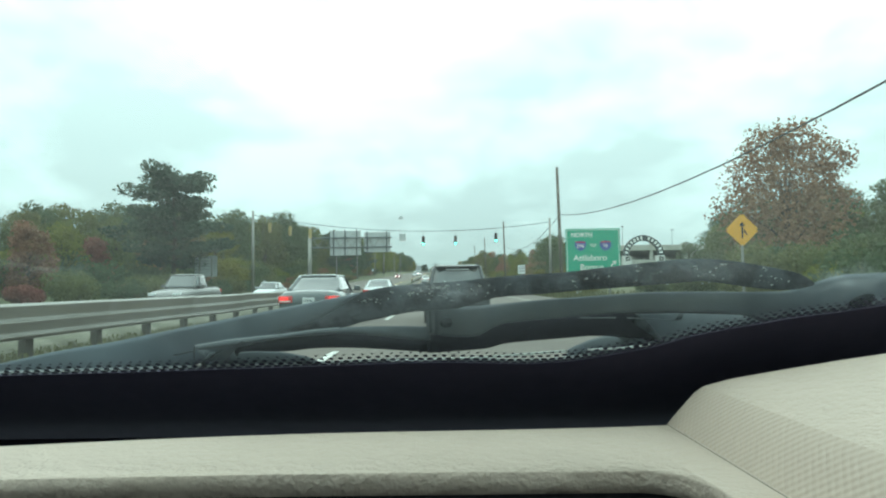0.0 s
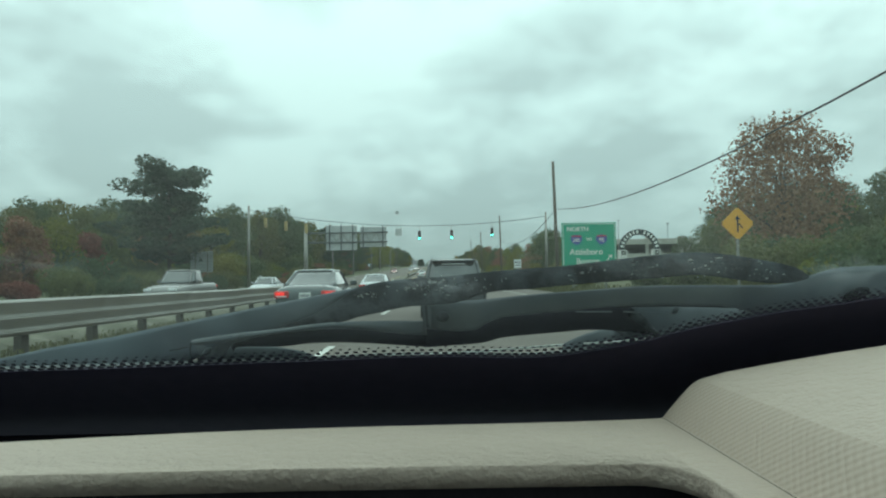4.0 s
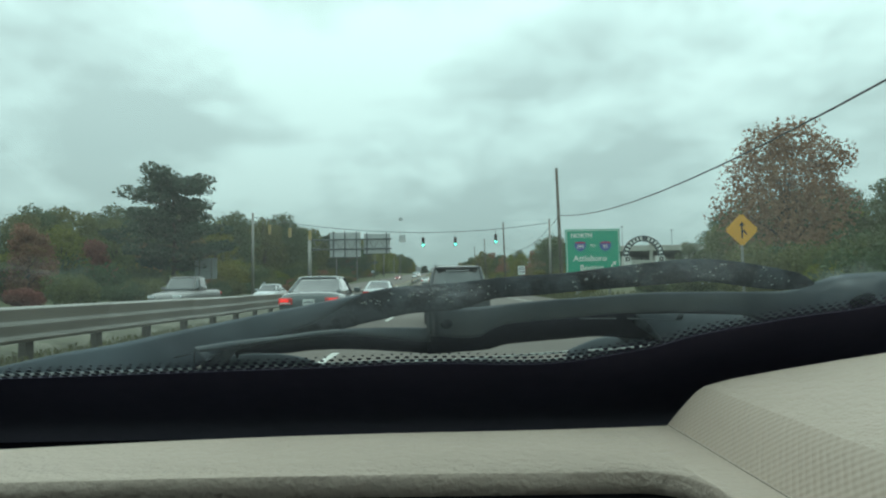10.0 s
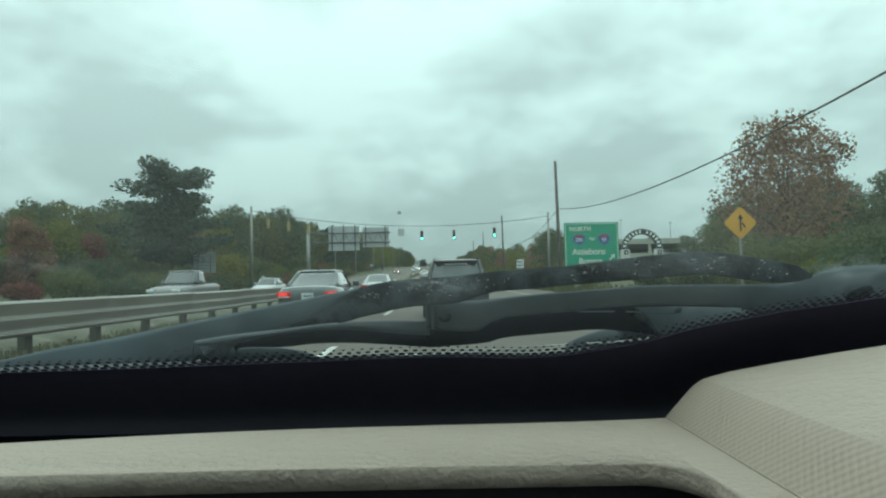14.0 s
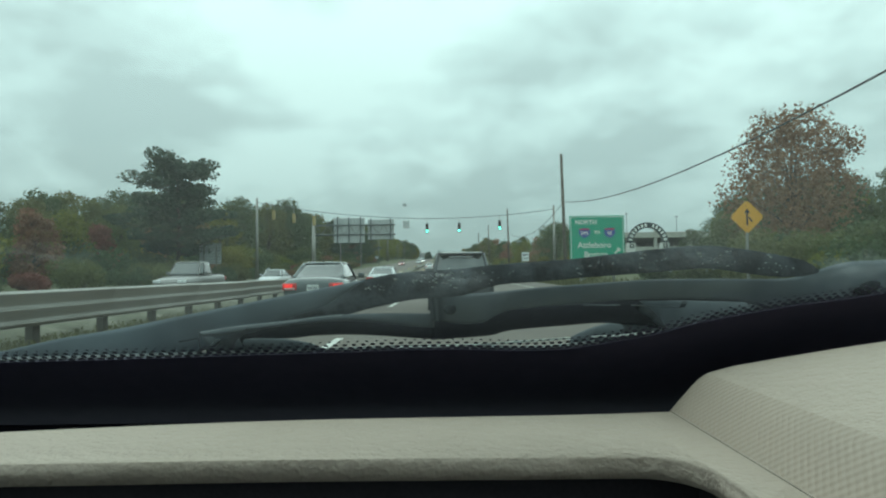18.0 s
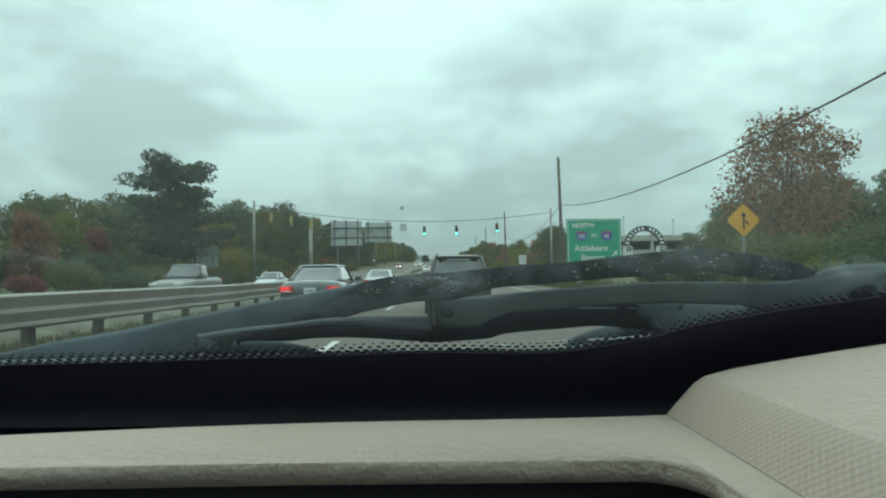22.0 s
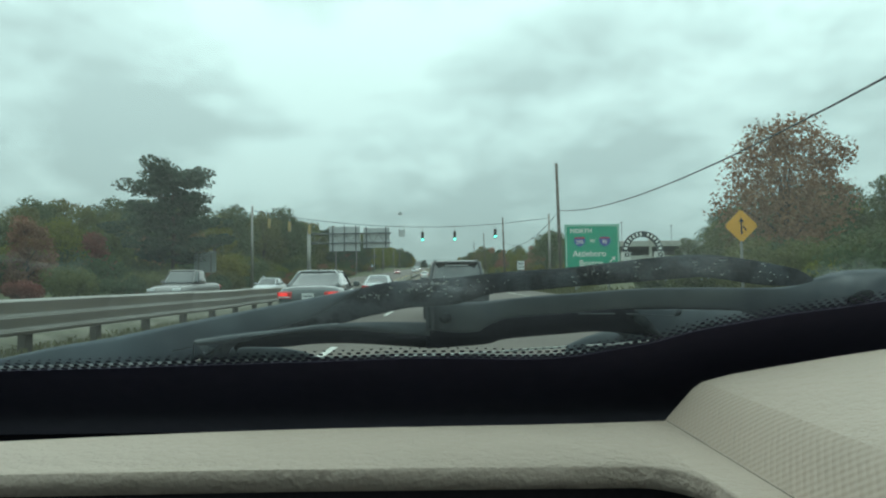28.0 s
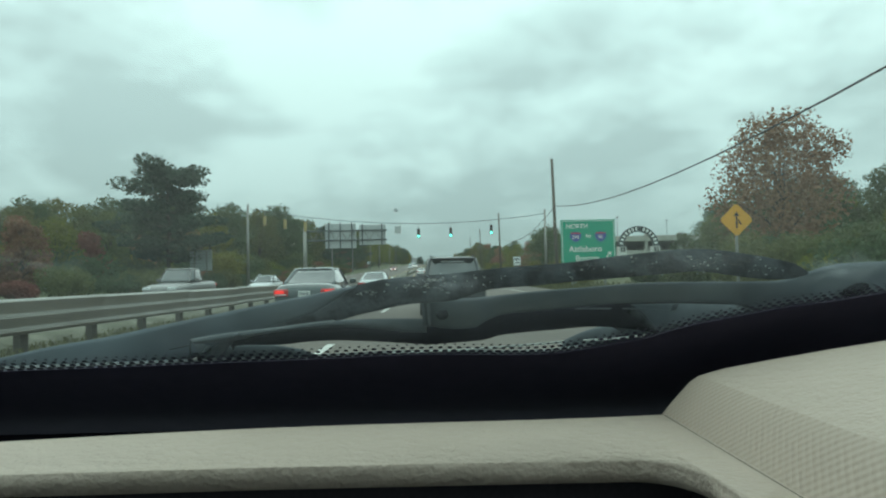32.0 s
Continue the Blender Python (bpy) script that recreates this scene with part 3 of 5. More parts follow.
used = {}
GROUPS = ("wood beside the oncoming lanes", "wood beside the near lanes", "shrubs on the bank")


def cleared(x, y):
    """The strip kept free of trees in front of the arch and the deck."""
    return y > 18 and 0.27 < x / (y + 18) < 0.43 and y < 150


def grow(i, x, y, s, group):
    proto = KINDS[i]
    at = pose(x, y, land(x, y), 0, 0, random.uniform(0, 360))
    if i not in used:
        used[i] = s
        proto.matrix_basis = at @ Matrix.Scale(s, 4)
        return tagged(proto, group=group)
    return tagged(copy_thing(proto, at @ Matrix.Scale(s / used[i], 4)), group=group)


def canopy(y):
    """Size of the wood's trees: the canopy rises evenly with the land behind."""
    return min(1.3, (1.2 + 0.112 * (y + 18) - grade(y)) / 11.5)


random.seed(11)
# the wood on the far side of the oncoming lanes: an edge of shrubs, then rows of trees
for k in range(36):
    y = 5 + 7.5 * k + random.uniform(-2, 2)
    grow(random.choice((0, 0, 1, 1, 1, 2, 3, 4)), -41 - random.uniform(0, 6) + (5 if y > 110 else 0) + (4 if y > 190 else 0), y, canopy(y) * random.uniform(0.86, 1.04), GROUPS[0])
for k in range(40):
    y = 30 + 7 * k + random.uniform(-3, 3)
    grow(random.choice((0, 0, 0, 1, 4, 0)), -55 - random.uniform(0, 9) + (9 if y > 130 else 0), y, canopy(y) * random.uniform(0.92, 1.06), GROUPS[0])
for k in range(60):
    y = 2 + 2.6 * k + random.uniform(-1, 1)
    grow(random.choice((8, 8, 10, 10, 11)), -23.6 - random.uniform(0, 4), y, random.uniform(0.55, 0.95), GROUPS[0])
for k in range(74):
    y = 0 + 3.4 * k + random.uniform(-2, 2)
    grow(random.choice((8, 8, 9, 10, 10, 11)), -30 - random.uniform(0, 9), y, random.uniform(1.0, 2.0), GROUPS[0])
for x, y, i, s in ((-34, 33, 3, 0.62), (-35, 39, 2, 0.6), (-37, 48, 3, 0.6), (-36, 58, 3, 0.6)):
    grow(i, x, y, s, GROUPS[0])
# the bank on the near side: shrubs rising to taller trees
for x, y, i, s in ((21, 46, 0, 0.6), (18.6, 50, 5, 0.45), (24.5, 45, 1, 0.7), (27.5, 46, 4, 0.85), (30.5, 44, 4, 0.97), (34, 46, 4, 1.0), (38, 45, 0, 1.0), (25.5, 53, 0, 0.9),
                   (29.5, 54, 4, 1.05), (34, 55, 0, 1.05), (39, 54, 1, 1.05), (44, 50, 4, 1.05), (36, 36, 1, 0.75), (41, 33, 0, 0.8), (48, 40, 0, 0.95),
                   (24, 26, 1, 0.52), (27.5, 27, 4, 0.66), (31, 25, 4, 0.64), (35, 27, 4, 0.74), (21.5, 36, 5, 0.5), (25, 37, 0, 0.66), (29.5, 36, 4, 0.76), (40, 26, 0, 0.74), (33, 14, 1, 0.5), (38, 12, 0, 0.55), (17.2, 50, 6, 0.62), (17.6, 57, 6, 0.5), (19.5, 64, 6, 0.6)):
    if not cleared(x, y):
        grow(i, x, y, s * 0.66, GROUPS[1])
for k in range(34):
    y = 3 + 1.9 * k + random.uniform(-1, 1)
    x = 15.5 + random.uniform(0, 8) + max(0, 26 - y) * 0.3
    if not cleared(x, y):
        grow(random.choice((1, 1, 2, 0)), x, y, random.uniform(0.25, 0.38), GROUPS[2])
for k in range(52):
    y = -8 + 3.0 * k + random.uniform(-1, 1)
    x = 11.0 + random.uniform(0, 11)
    if not cleared(x, y):
        grow(random.choice((8, 8, 9, 9, 10, 10)), x, y, random.uniform(0.75, 1.35) * (0.75 if x < 14 else 1.0), GROUPS[2])
for k in range(14):
    y = 70 + 9 * k + random.uniform(-3, 3)
    grow(random.choice((1, 2, 2, 0, 7, 10)), 13.5 + random.uniform(0, 5), y, random.uniform(0.4, 0.62), GROUPS[1])
for k in range(22):
    y = 75 + 13 * k + random.uniform(-3, 3)
    if 50 < y < 115:
        continue
    x = 22 + random.uniform(0, 14)
    if not cleared(x, y):
        grow(random.choice((0, 1, 2, 3, 4)), x, y, random.uniform(0.55, 0.85), GROUPS[1])
for k in range(34):
    grow(random.choice((8, 8, 10, 10, 9)), 10.8 + random.uniform(0, 7), -5 + 0.65 * k + random.uniform(-1, 1), random.uniform(0.5, 0.85), GROUPS[2])
grow(7, 16.2, 11, 0.92, GROUPS[1])
# single trees round the crossing
for x, y, i, s in ((18.5, 87, 0, 0.72), (45.5, 96, 0, 0.62), (25.5, 100, 5, 0.35), (60, 104, 1, 0.8)):
    grow(i, x, y, s, GROUPS[1])
# trees far off on both sides of the climbing road
for k in range(34):
    y = 285 + 12 * k
    grow(random.choice((0, 1, 2, 5)), -30 - random.uniform(0, 12), y, random.uniform(1.0, 1.4), GROUPS[0])
    grow(random.choice((0, 1, 2, 3)), 18 + random.uniform(0, 16), y + 5, random.uniform(0.8, 1.15), GROUPS[1])
for k in range(16):
    grow(random.choice((0, 1, 5)), -26 + 3.4 * k + random.uniform(-1, 1), 760 + random.uniform(0, 60), random.uniform(0.55, 0.95), GROUPS[k % 2])


# ---- poles and cables ----
def pole(x, y, h, label, r=0.15, lean=0.0, group="roadside poles", surface=None):
    z = land(x, y)
    t = thing("utility_pole", label, "pole", group, m=pose(x, y, z, 0, lean))
    part("shaft", tubes(([(0, 0, -0.5), (0, 0, h * 0.5), (0, 0, h)], r, r * 0.7), sides=12), surface or M_WOODPOLE, t, smooth=True)
    for k in range(3):
        part("step_bolt", tubes(([(-0.24, 0, h * 0.42 + 0.4 * k), (0.24, 0, h * 0.42 + 0.4 * k)], 0.012), sides=6), M_GALV, t)
    part("cable_clamp", boxes(((-0.05, -0.2, h * 0.50), (0.05, -0.1, h * 0.50 + 0.16)), bevel=0.01), M_GALV, t)
    return t


POLES = [(9.4, -19.0), (9.4, 31.0), (9.9, 80.0), (10.4, 132.0), (10.8, 186.0)]
for x, y in POLES:
    pole(x, y, 10.3 - (land(x, y) if y < 0 else 0.0), "weathered timber utility pole with a cable", lean=-1.2)
ends = [(x - 0.1, y - 0.16, land(x, y) + 6.5) for x, y in POLES]
for a, b in zip(ends, ends[1:]):
    a, b = Vector(a), Vector(b)
    run = [a.lerp(b, u / 16) - Vector((0, 0, 1.56 * 4 * (u / 16) * (1 - u / 16))) for u in range(17)]
    tagged(part("overhead_cable", tubes((run, 0.026), sides=6), M_CABLE, smooth=True), "black sagging cable between two utility poles", "cable", "overhead cables")
for k, (x, y) in enumerate(((-23.2, 118), (-23.4, 152), (-23.3, 196), (-24.0, 236), (-23.5, 284), (-23.6, 330))):
    pole(x, y, 9.8 + (k % 2) * 0.8, "thin grey pole beside the oncoming lanes", r=0.13, surface=M_GALV)


# ---- signs ----
def sign_gantry():
    y, zg = 72.5, grade(72.5) - 0.32
    t = thing("sign_gantry", "grey steel cantilever gantry carrying two sign panels seen from behind", "sign gantry", m=pose(0, y, zg))
    part("column", tubes(([(-19.4, 0.2, -0.5), (-19.4, 0.2, 8.3)], 0.3, 0.24), sides=14), M_GALV, t, smooth=True)
    part("column_cap", tubes(([(-19.4, 0.2, 8.3), (-19.4, 0.2, 8.45)], 0.3), sides=14), M_GALV, t)
    part("footing", boxes(((-20.1, -0.5, -0.5), (-18.7, 0.9, 0.25)), bevel=0.03), M_CONC, t)
    for z in (7.9, 6.5):
        part("chord", tubes(([(-19.4, 0.2, z), (-7.4, 0.2, z)], 0.11), sides=10), M_BEAM, t, smooth=True)
    for i in range(14):
        x = -19.0 + i * 0.82
        part("brace", tubes(([(x, 0.2, 6.5 if i % 2 else 7.9), (x + 0.82, 0.2, 7.9 if i % 2 else 6.5)], 0.045), sides=6), M_GALV, t)
    for x0, w, z0, h, bars in ((-16.5, 4.55, 5.35, 3.6, 3), (-11.5, 3.85, 5.8, 2.9, 2)):
        p = part("sign_panel", boxes(((x0, 0.44, z0), (x0 + w, 0.49, z0 + h)), bevel=0.01), M_ALU, t, "bare aluminium sign back with ribs")
        n = round(h / 0.4)
        for i in range(n):
            z = z0 + h * (i + 0.5) / n
            part("panel_rib", boxes(((x0 + 0.04, 0.415, z - 0.02), (x0 + w - 0.04, 0.44, z + 0.02))), M_ALU, p)
        for i in range(bars):
            x = x0 + w * (0.13 + 0.74 * i / (bars - 1))
            part("hanger_beam", boxes(((x - 0.08, 0.02, z0 - 0.15), (x + 0.08, 0.08, z0 + h + 0.12)), ((x - 0.05, 0.08, z0 + 0.3), (x + 0.05, 0.41, z0 + h - 0.3))), M_BEAM, p)
    return t


sign_gantry()


def back_sign(x, y, w, h, z0, label):
    t = thing("road_sign", label, "sign", "signs facing the oncoming lanes", m=pose(x, y, land(x, y)))
    for sx in (-0.28, 0.28):
        part("post", boxes(((sx * w - 0.05, -0.06, -0.4), (sx * w + 0.05, 0.04, z0 + h - 0.1)), bevel=0.008), M_GALV, t)
    p = part("sign_panel", boxes(((-w / 2, 0.04, z0), (w / 2, 0.07, z0 + h)), bevel=0.01), M_ALU, t)
    for i in range(7):
        z = z0 + h * (i + 0.5) / 7
        part("panel_rib", boxes(((-w / 2 + 0.03, 0.015, z - 0.02), (w / 2 - 0.03, 0.04, z + 0.02))), M_BEAM, p)
    return t


back_sign(-26.7, 52, 2.5, 2.3, 2.1, "plain ribbed back of a large sign on two steel posts")


def diamond(x, y, z, r, face, label, glyph=False, turn=0):
    g = land(x, y)
    t = thing("warning_sign", label, "sign", m=pose(x, y, g, 0, 0, turn))
    part("post", boxes(((-0.035, 0.0, -0.4), (0.035, 0.05, z + r * 0.6)), bevel=0.006), M_GALV, t)
    bm = plate(bmesh.new(), [(0, -r), (r, 0), (0, r), (-r, 0)], 0.012, lambda a, b, c: (a, -0.016 + c, z + b))
    bmesh.ops.bevel(bm, geom=[e for e in bm.edges if abs(e.verts[0].co.y - e.verts[1].co.y) > 0.005], offset=r * 0.1, segments=3, affect="EDGES")
    p = part("sign_panel", bm, face, t)
    if glyph:
        s = r * 0.5
        bm = plate(bmesh.new(), [(-0.1 * s, -s), (0.1 * s, -s), (0.1 * s, 0.45 * s), (0.34 * s, 0.45 * s), (0, s), (-0.34 * s, 0.45 * s), (-0.1 * s, 0.45 * s)], 0.004,
                   lambda a, b, c: (a, -0.022 + c, z + b))
        part("arrow", bm, M_BLACK, p, "black straight arrow")
        bm = plate(bmesh.new(), [(0.14 * s, -0.1 * s), (0.5 * s, -0.62 * s), (0.62 * s, -0.5 * s), (0.24 * s, 0.08 * s)], 0.004, lambda a, b, c: (a, -0.022 + c, z + b))
        part("side_branch", bm, M_BLACK, p, "black joining branch")
    return t


diamond(9.2, 1.0, 2.7, 0.52, M_SIGN_Y, "amber diamond sign with a black merging-lanes symbol on a post", True)
diamond(-21.8, 58, 1.3, 0.5, M_ALU, "grey back of a small diamond sign on a post")
diamond(-21.8, 176, 2.6, 0.55, M_ALU, "grey back of a diamond sign on a post")


def letters(text, size, material, parent, m, label="", bold=0.0):
    cu = bpy.data.curves.new("letters", "FONT")
    cu.body, cu.size, cu.extrude, cu.align_x, cu.align_y, cu.offset = text, size, 0.003, "CENTER", "CENTER", bold
    tmp = bpy.data.objects.new("letters", cu)
    scene.collection.objects.link(tmp)
    me = bpy.data.meshes.new_from_object(tmp.evaluated_get(bpy.context.evaluated_depsgraph_get()))
    bpy.data.objects.remove(tmp)
    me.materials.clear()
    me.materials.append(material)
    return again("lettering", me, parent, label, m)


def no_turns():
    x, y = 8.5, 49
    t = thing("regulatory_sign", "white rectangular sign reading NO TURNS on a post", "sign", m=pose(x, y, grade(y)))
    part("post", boxes(((-0.035, 0.0, -0.4), (0.035, 0.05, 2.9)), bevel=0.006), M_GALV, t)
    p = part("sign_panel", boxes(((-0.38, -0.016, 2.05), (0.38, -0.003, 2.97)), bevel=0.004), M_SIGN_W, t)
    letters("NO", 0.36, M_BLACK, p, pose(0, -0.019, 2.68, 90), bold=0.01)
    letters("TURNS", 0.21, M_BLACK, p, pose(0, -0.019, 2.32, 90), bold=0.006)


no_turns()


def guide_sign():
    x, y = 10.2, 24
    t = thing("guide_sign", "large green highway guide sign with white lettering on two posts", "sign", m=pose(x, y, land(x, y) - 0.7))
    for sx in (-1.1, 1.1):
        part("post", boxes(((sx - 0.08, 0.05, -0.5), (sx + 0.08, 0.2, 5.4)), bevel=0.01), M_GALV, t)
    p = part("sign_panel", boxes(((-1.85, -0.01, 2.3), (1.85, 0.05, 5.4)), bevel=0.02), M_SIGN_G, t)
    part("border", boxes(((-1.78, -0.014, 5.29), (1.78, -0.01, 5.33)), ((-1.78, -0.014, 2.37), (1.78, -0.01, 2.41)),
                         ((-1.78, -0.014, 2.37), (-1.74, -0.01, 5.33)), ((1.74, -0.014, 2.37), (1.78, -0.01, 5.33))), M_SIGN_W, p)
    letters("NORTH", 0.42, M_SIGN_W, p, pose(-0.75, -0.016, 4.95, 90), bold=0.01)
    letters("TO", 0.28, M_SIGN_W, p, pose(0.0, -0.016, 4.25, 90), bold=0.006)
    letters("Attleboro", 0.56, M_SIGN_W, p, pose(-0.2, -0.016, 3.4, 90), bold=0.009)
    letters("Boston", 0.56, M_SIGN_W, p, pose(-0.1, -0.016, 2.76, 90), bold=0.009)
    for sx, num in ((-0.85, "295"), (0.85, "95")):
        s = part("shield", plate(bmesh.new(), [(-0.36, 0.25), (0, 0.34), (0.36, 0.25), (0.4, -0.02), (0.24, -0.26), (0, -0.38), (-0.24, -0.26), (-0.4, -0.02)], 0.004,
                                 lambda a, b, c: (sx + a, -0.015 + c, 4.25 + b)), M_SIGN_B, p, "blue route shield")
        part("shield_crown", boxes(((sx - 0.33, -0.018, 4.44), (sx + 0.33, -0.0155, 4.52))), M_SIGN_R, s)
        letters(num, 0.34, M_SIGN_W, s, pose(sx, -0.019, 4.2, 90), bold=0.004)
    part("arrow", plate(bmesh.new(), [(-0.2, -0.14), (-0.14, -0.2), (0.08, 0.02), (0.16, -0.08), (0.2, 0.2), (-0.08, 0.16), (0.02, 0.08)], 0.004,
                        lambda a, b, c: (1.35 + a, -0.015 + c, 3.0 + b)), M_SIGN_W, p)


guide_sign()


# ---- the traffic lights on a span wire at the crossing ----
def signal_head(x, y, z, lit, turn, housing):
    t = thing("traffic_light", "traffic light on a span wire showing green" if lit else "dull yellow traffic light seen from behind", "traffic light", "traffic lights over the crossing",
              m=pose(x, y, z, 0, 0, turn))
    part("housing", boxes(((-0.17, 0.0, -0.55), (0.17, 0.2, 0.55)), bevel=0.02), housing, t)
    part("hanger", tubes(([(0, 0.1, 0.5), (0, 0.1, 1.15)], 0.025), sides=6), M_GALV, t)
    for k, zz in enumerate((0.36, 0.0, -0.36)):
        bm = tube(bmesh.new(), [(0, -0.015, zz), (0, 0.02, zz)], 0.13, sides=14)
        part("lens", bm, M_LENS_ON if lit and k == 2 else M_LENS_OFF, t, "glowing green lens" if lit and k == 2 else "")
        bm = bmesh.new()
        ring = [(0.15 * math.cos(a), 0.15 * math.sin(a)) for a in [math.pi * (-0.15 + 1.3 * i / 12) for i in range(13)]]
        inner = [(0.14 * a / 0.15, 0.14 * b / 0.15) for a, b in reversed(ring)]
        plate(bm, ring + inner, -0.22, lambda a, b, c: (a, c, zz + b))
        part("visor", bm, M_BLACK, t)


SPAN_A, SPAN_B = Vector((-22.0, 54.0, grade(54) + 9.3)), Vector((13.2, 58.0, grade(58) + 8.4))


def span(u):
    return SPAN_A.lerp(SPAN_B, u) - Vector((0, 0, 1.5 * 4 * u * (1 - u)))


for p in (SPAN_A, SPAN_B):
    t = thing("signal_pole", "grey steel pole holding the traffic light wire", "pole", "signal poles", m=pose(p.x, p.y, grade(p.y)))
    part("shaft", tubes(([(0, 0, -0.4), (0, 0, p.z - grade(p.y) + 0.5)], 0.17, 0.12), sides=12), M_GALV, t, smooth=True)
    part("base_plate", boxes(((-0.3, -0.3, -0.3), (0.3, 0.3, 0.06)), bevel=0.02), M_CONC, t)
tagged(part("span_wire", tubes(([span(i / 20) for i in range(21)], 0.03), sides=6), M_CABLE, smooth=True), "thin sagging steel span wire over the crossing", "cable")
for u, lit in ((0.055, 0), (0.12, 0), (0.185, 0), (0.56, 1), (0.67, 1), (0.81, 1)):
    p = span(u)
    signal_head(p.x, p.y, p.z - 1.15, bool(lit), 0 if lit else 180, M_BLACK if lit else M_HOUSE)


hung = span(0.49)
t = thing("hanging_sign", "small pale square sign hanging from the span wire", "sign", m=pose(hung.x, hung.y, hung.z))
part("sign_panel", boxes(((-0.38, -0.01, -1.2), (0.38, 0.01, -0.35)), bevel=0.004), M_ALU, t)
for sx in (-0.28, 0.28):
    part("hanger", boxes(((sx - 0.02, 0.012, -0.9), (sx + 0.02, 0.03, 0.25))), M_GALV, t)


# ---- the white arch and the parking deck by the crossing ----
def arch():
    x, y = 33, 84
    t = thing("entrance_arch", "white-pillared entrance arch with dark lettered curve and notice board", "arch", m=pose(x, y, grade(y)))
    for sx in (-2.75, 2.75):
        p = part("pillar", boxes(((sx - 0.62, -0.62, -0.3), (sx + 0.62, 0.62, 1.5)), ((sx - 0.6, -0.6, 1.52), (sx + 0.6, 0.6, 3.1)), ((sx - 0.62, -0.62, 3.12), (sx + 0.62, 0.62, 4.6)), bevel=0.03), M_WALL, t)
        e = part("emblem_panel", boxes(((sx - 0.36, -0.66, 3.78), (sx + 0.36, -0.625, 4.45))), M_BLACK, p, "small black square panel with a pale emblem")
        part("emblem", plate(bmesh.new(), [(0, -0.2), (0.2, 0), (0, 0.2), (-0.2, 0)], 0.02, lambda a, b, c: (sx + a, -0.685 + c, 4.11 + b)), M_WALL, e)
    ring = [(3.36 * math.cos(a), 3.36 * math.sin(a)) for a in [math.pi * i / 32 for i in range(33)]]
    inner = [(2.44 / 3.36 * a, 2.44 / 3.36 * b) for a, b in reversed(ring)]
    c = part("arch_curve", plate(bmesh.new(), ring + inner, 0.5, lambda a, b, d: (a, d - 0.25, 4.61 + b)), M_DARKBOARD, t, "dark curved band carrying pale lettering")
    for i in range(14):
        if i == 7:
            continue
        a = math.pi * (0.94 - 0.88 * i / 13)
        part("letter_bar", boxes(((-0.16, -0.03, -0.27), (0.16, 0.0, 0.27)), bevel=0.01), M_SIGN_W, c, m=pose(2.9 * math.cos(a), -0.262, 4.61 + 2.9 * math.sin(a), 0, 90 - math.degrees(a)))
    b = part("notice_board", boxes(((-2.12, -0.12, 1.3), (2.12, 0.12, 3.15)), bevel=0.03), M_DARKBOARD, t, "black notice board with four lines of writing")
    for k, ws in enumerate(((0.9, 0.45, 1.0), (0.6, 0.3, 0.5, 0.3), (0.5, 0.7, 0.4, 0.6), (0.5, 0.2, 0.9))):
        u = -(sum(ws) + 0.22 * (len(ws) - 1)) / 2
        for w in ws:
            part("word_bar", boxes(((u, -0.15, 2.68 - 0.4 * k), (u + w, -0.123, 2.9 - 0.4 * k))), M_SIGN_W, b)
            u += w + 0.22


arch()


def parking_deck():
    x, y = 38, 118
    t = thing("parking_deck", "pale concrete two-level parking deck with open sides", "building", m=pose(x, y, grade(y)))
    for z in (3.2, 6.4):
        part("slab", boxes(((0, 0, z), (60, 30, z + 0.35))), M_CONC, t)
        part("parapet", boxes(((0, -0.2, z - 0.1), (60, 0, z + 1.1)), bevel=0.03), M_CONC, t)
        part("parapet", boxes(((-0.2, 0, z - 0.1), (0, 30, z + 1.1)), bevel=0.03), M_CONC, t)
    for i in range(9):
        for yy in (0.3, 29):
            part("column", boxes(((i * 7.4 - 0.3 + 0.4, yy - 0.3, -0.4), (i * 7.4 + 0.3 + 0.4, yy + 0.3, 6.4))), M_CONC, t)
        part("column_cap", boxes(((i * 7.4 + 0.02, -0.35, 7.5), (i * 7.4 + 0.78, 0.25, 7.95)), bevel=0.03), M_CONC, t)
    part("back_wall", boxes(((0, 30, -0.4), (60, 30.3, 7.5))), M_CONC, t)


parking_deck()


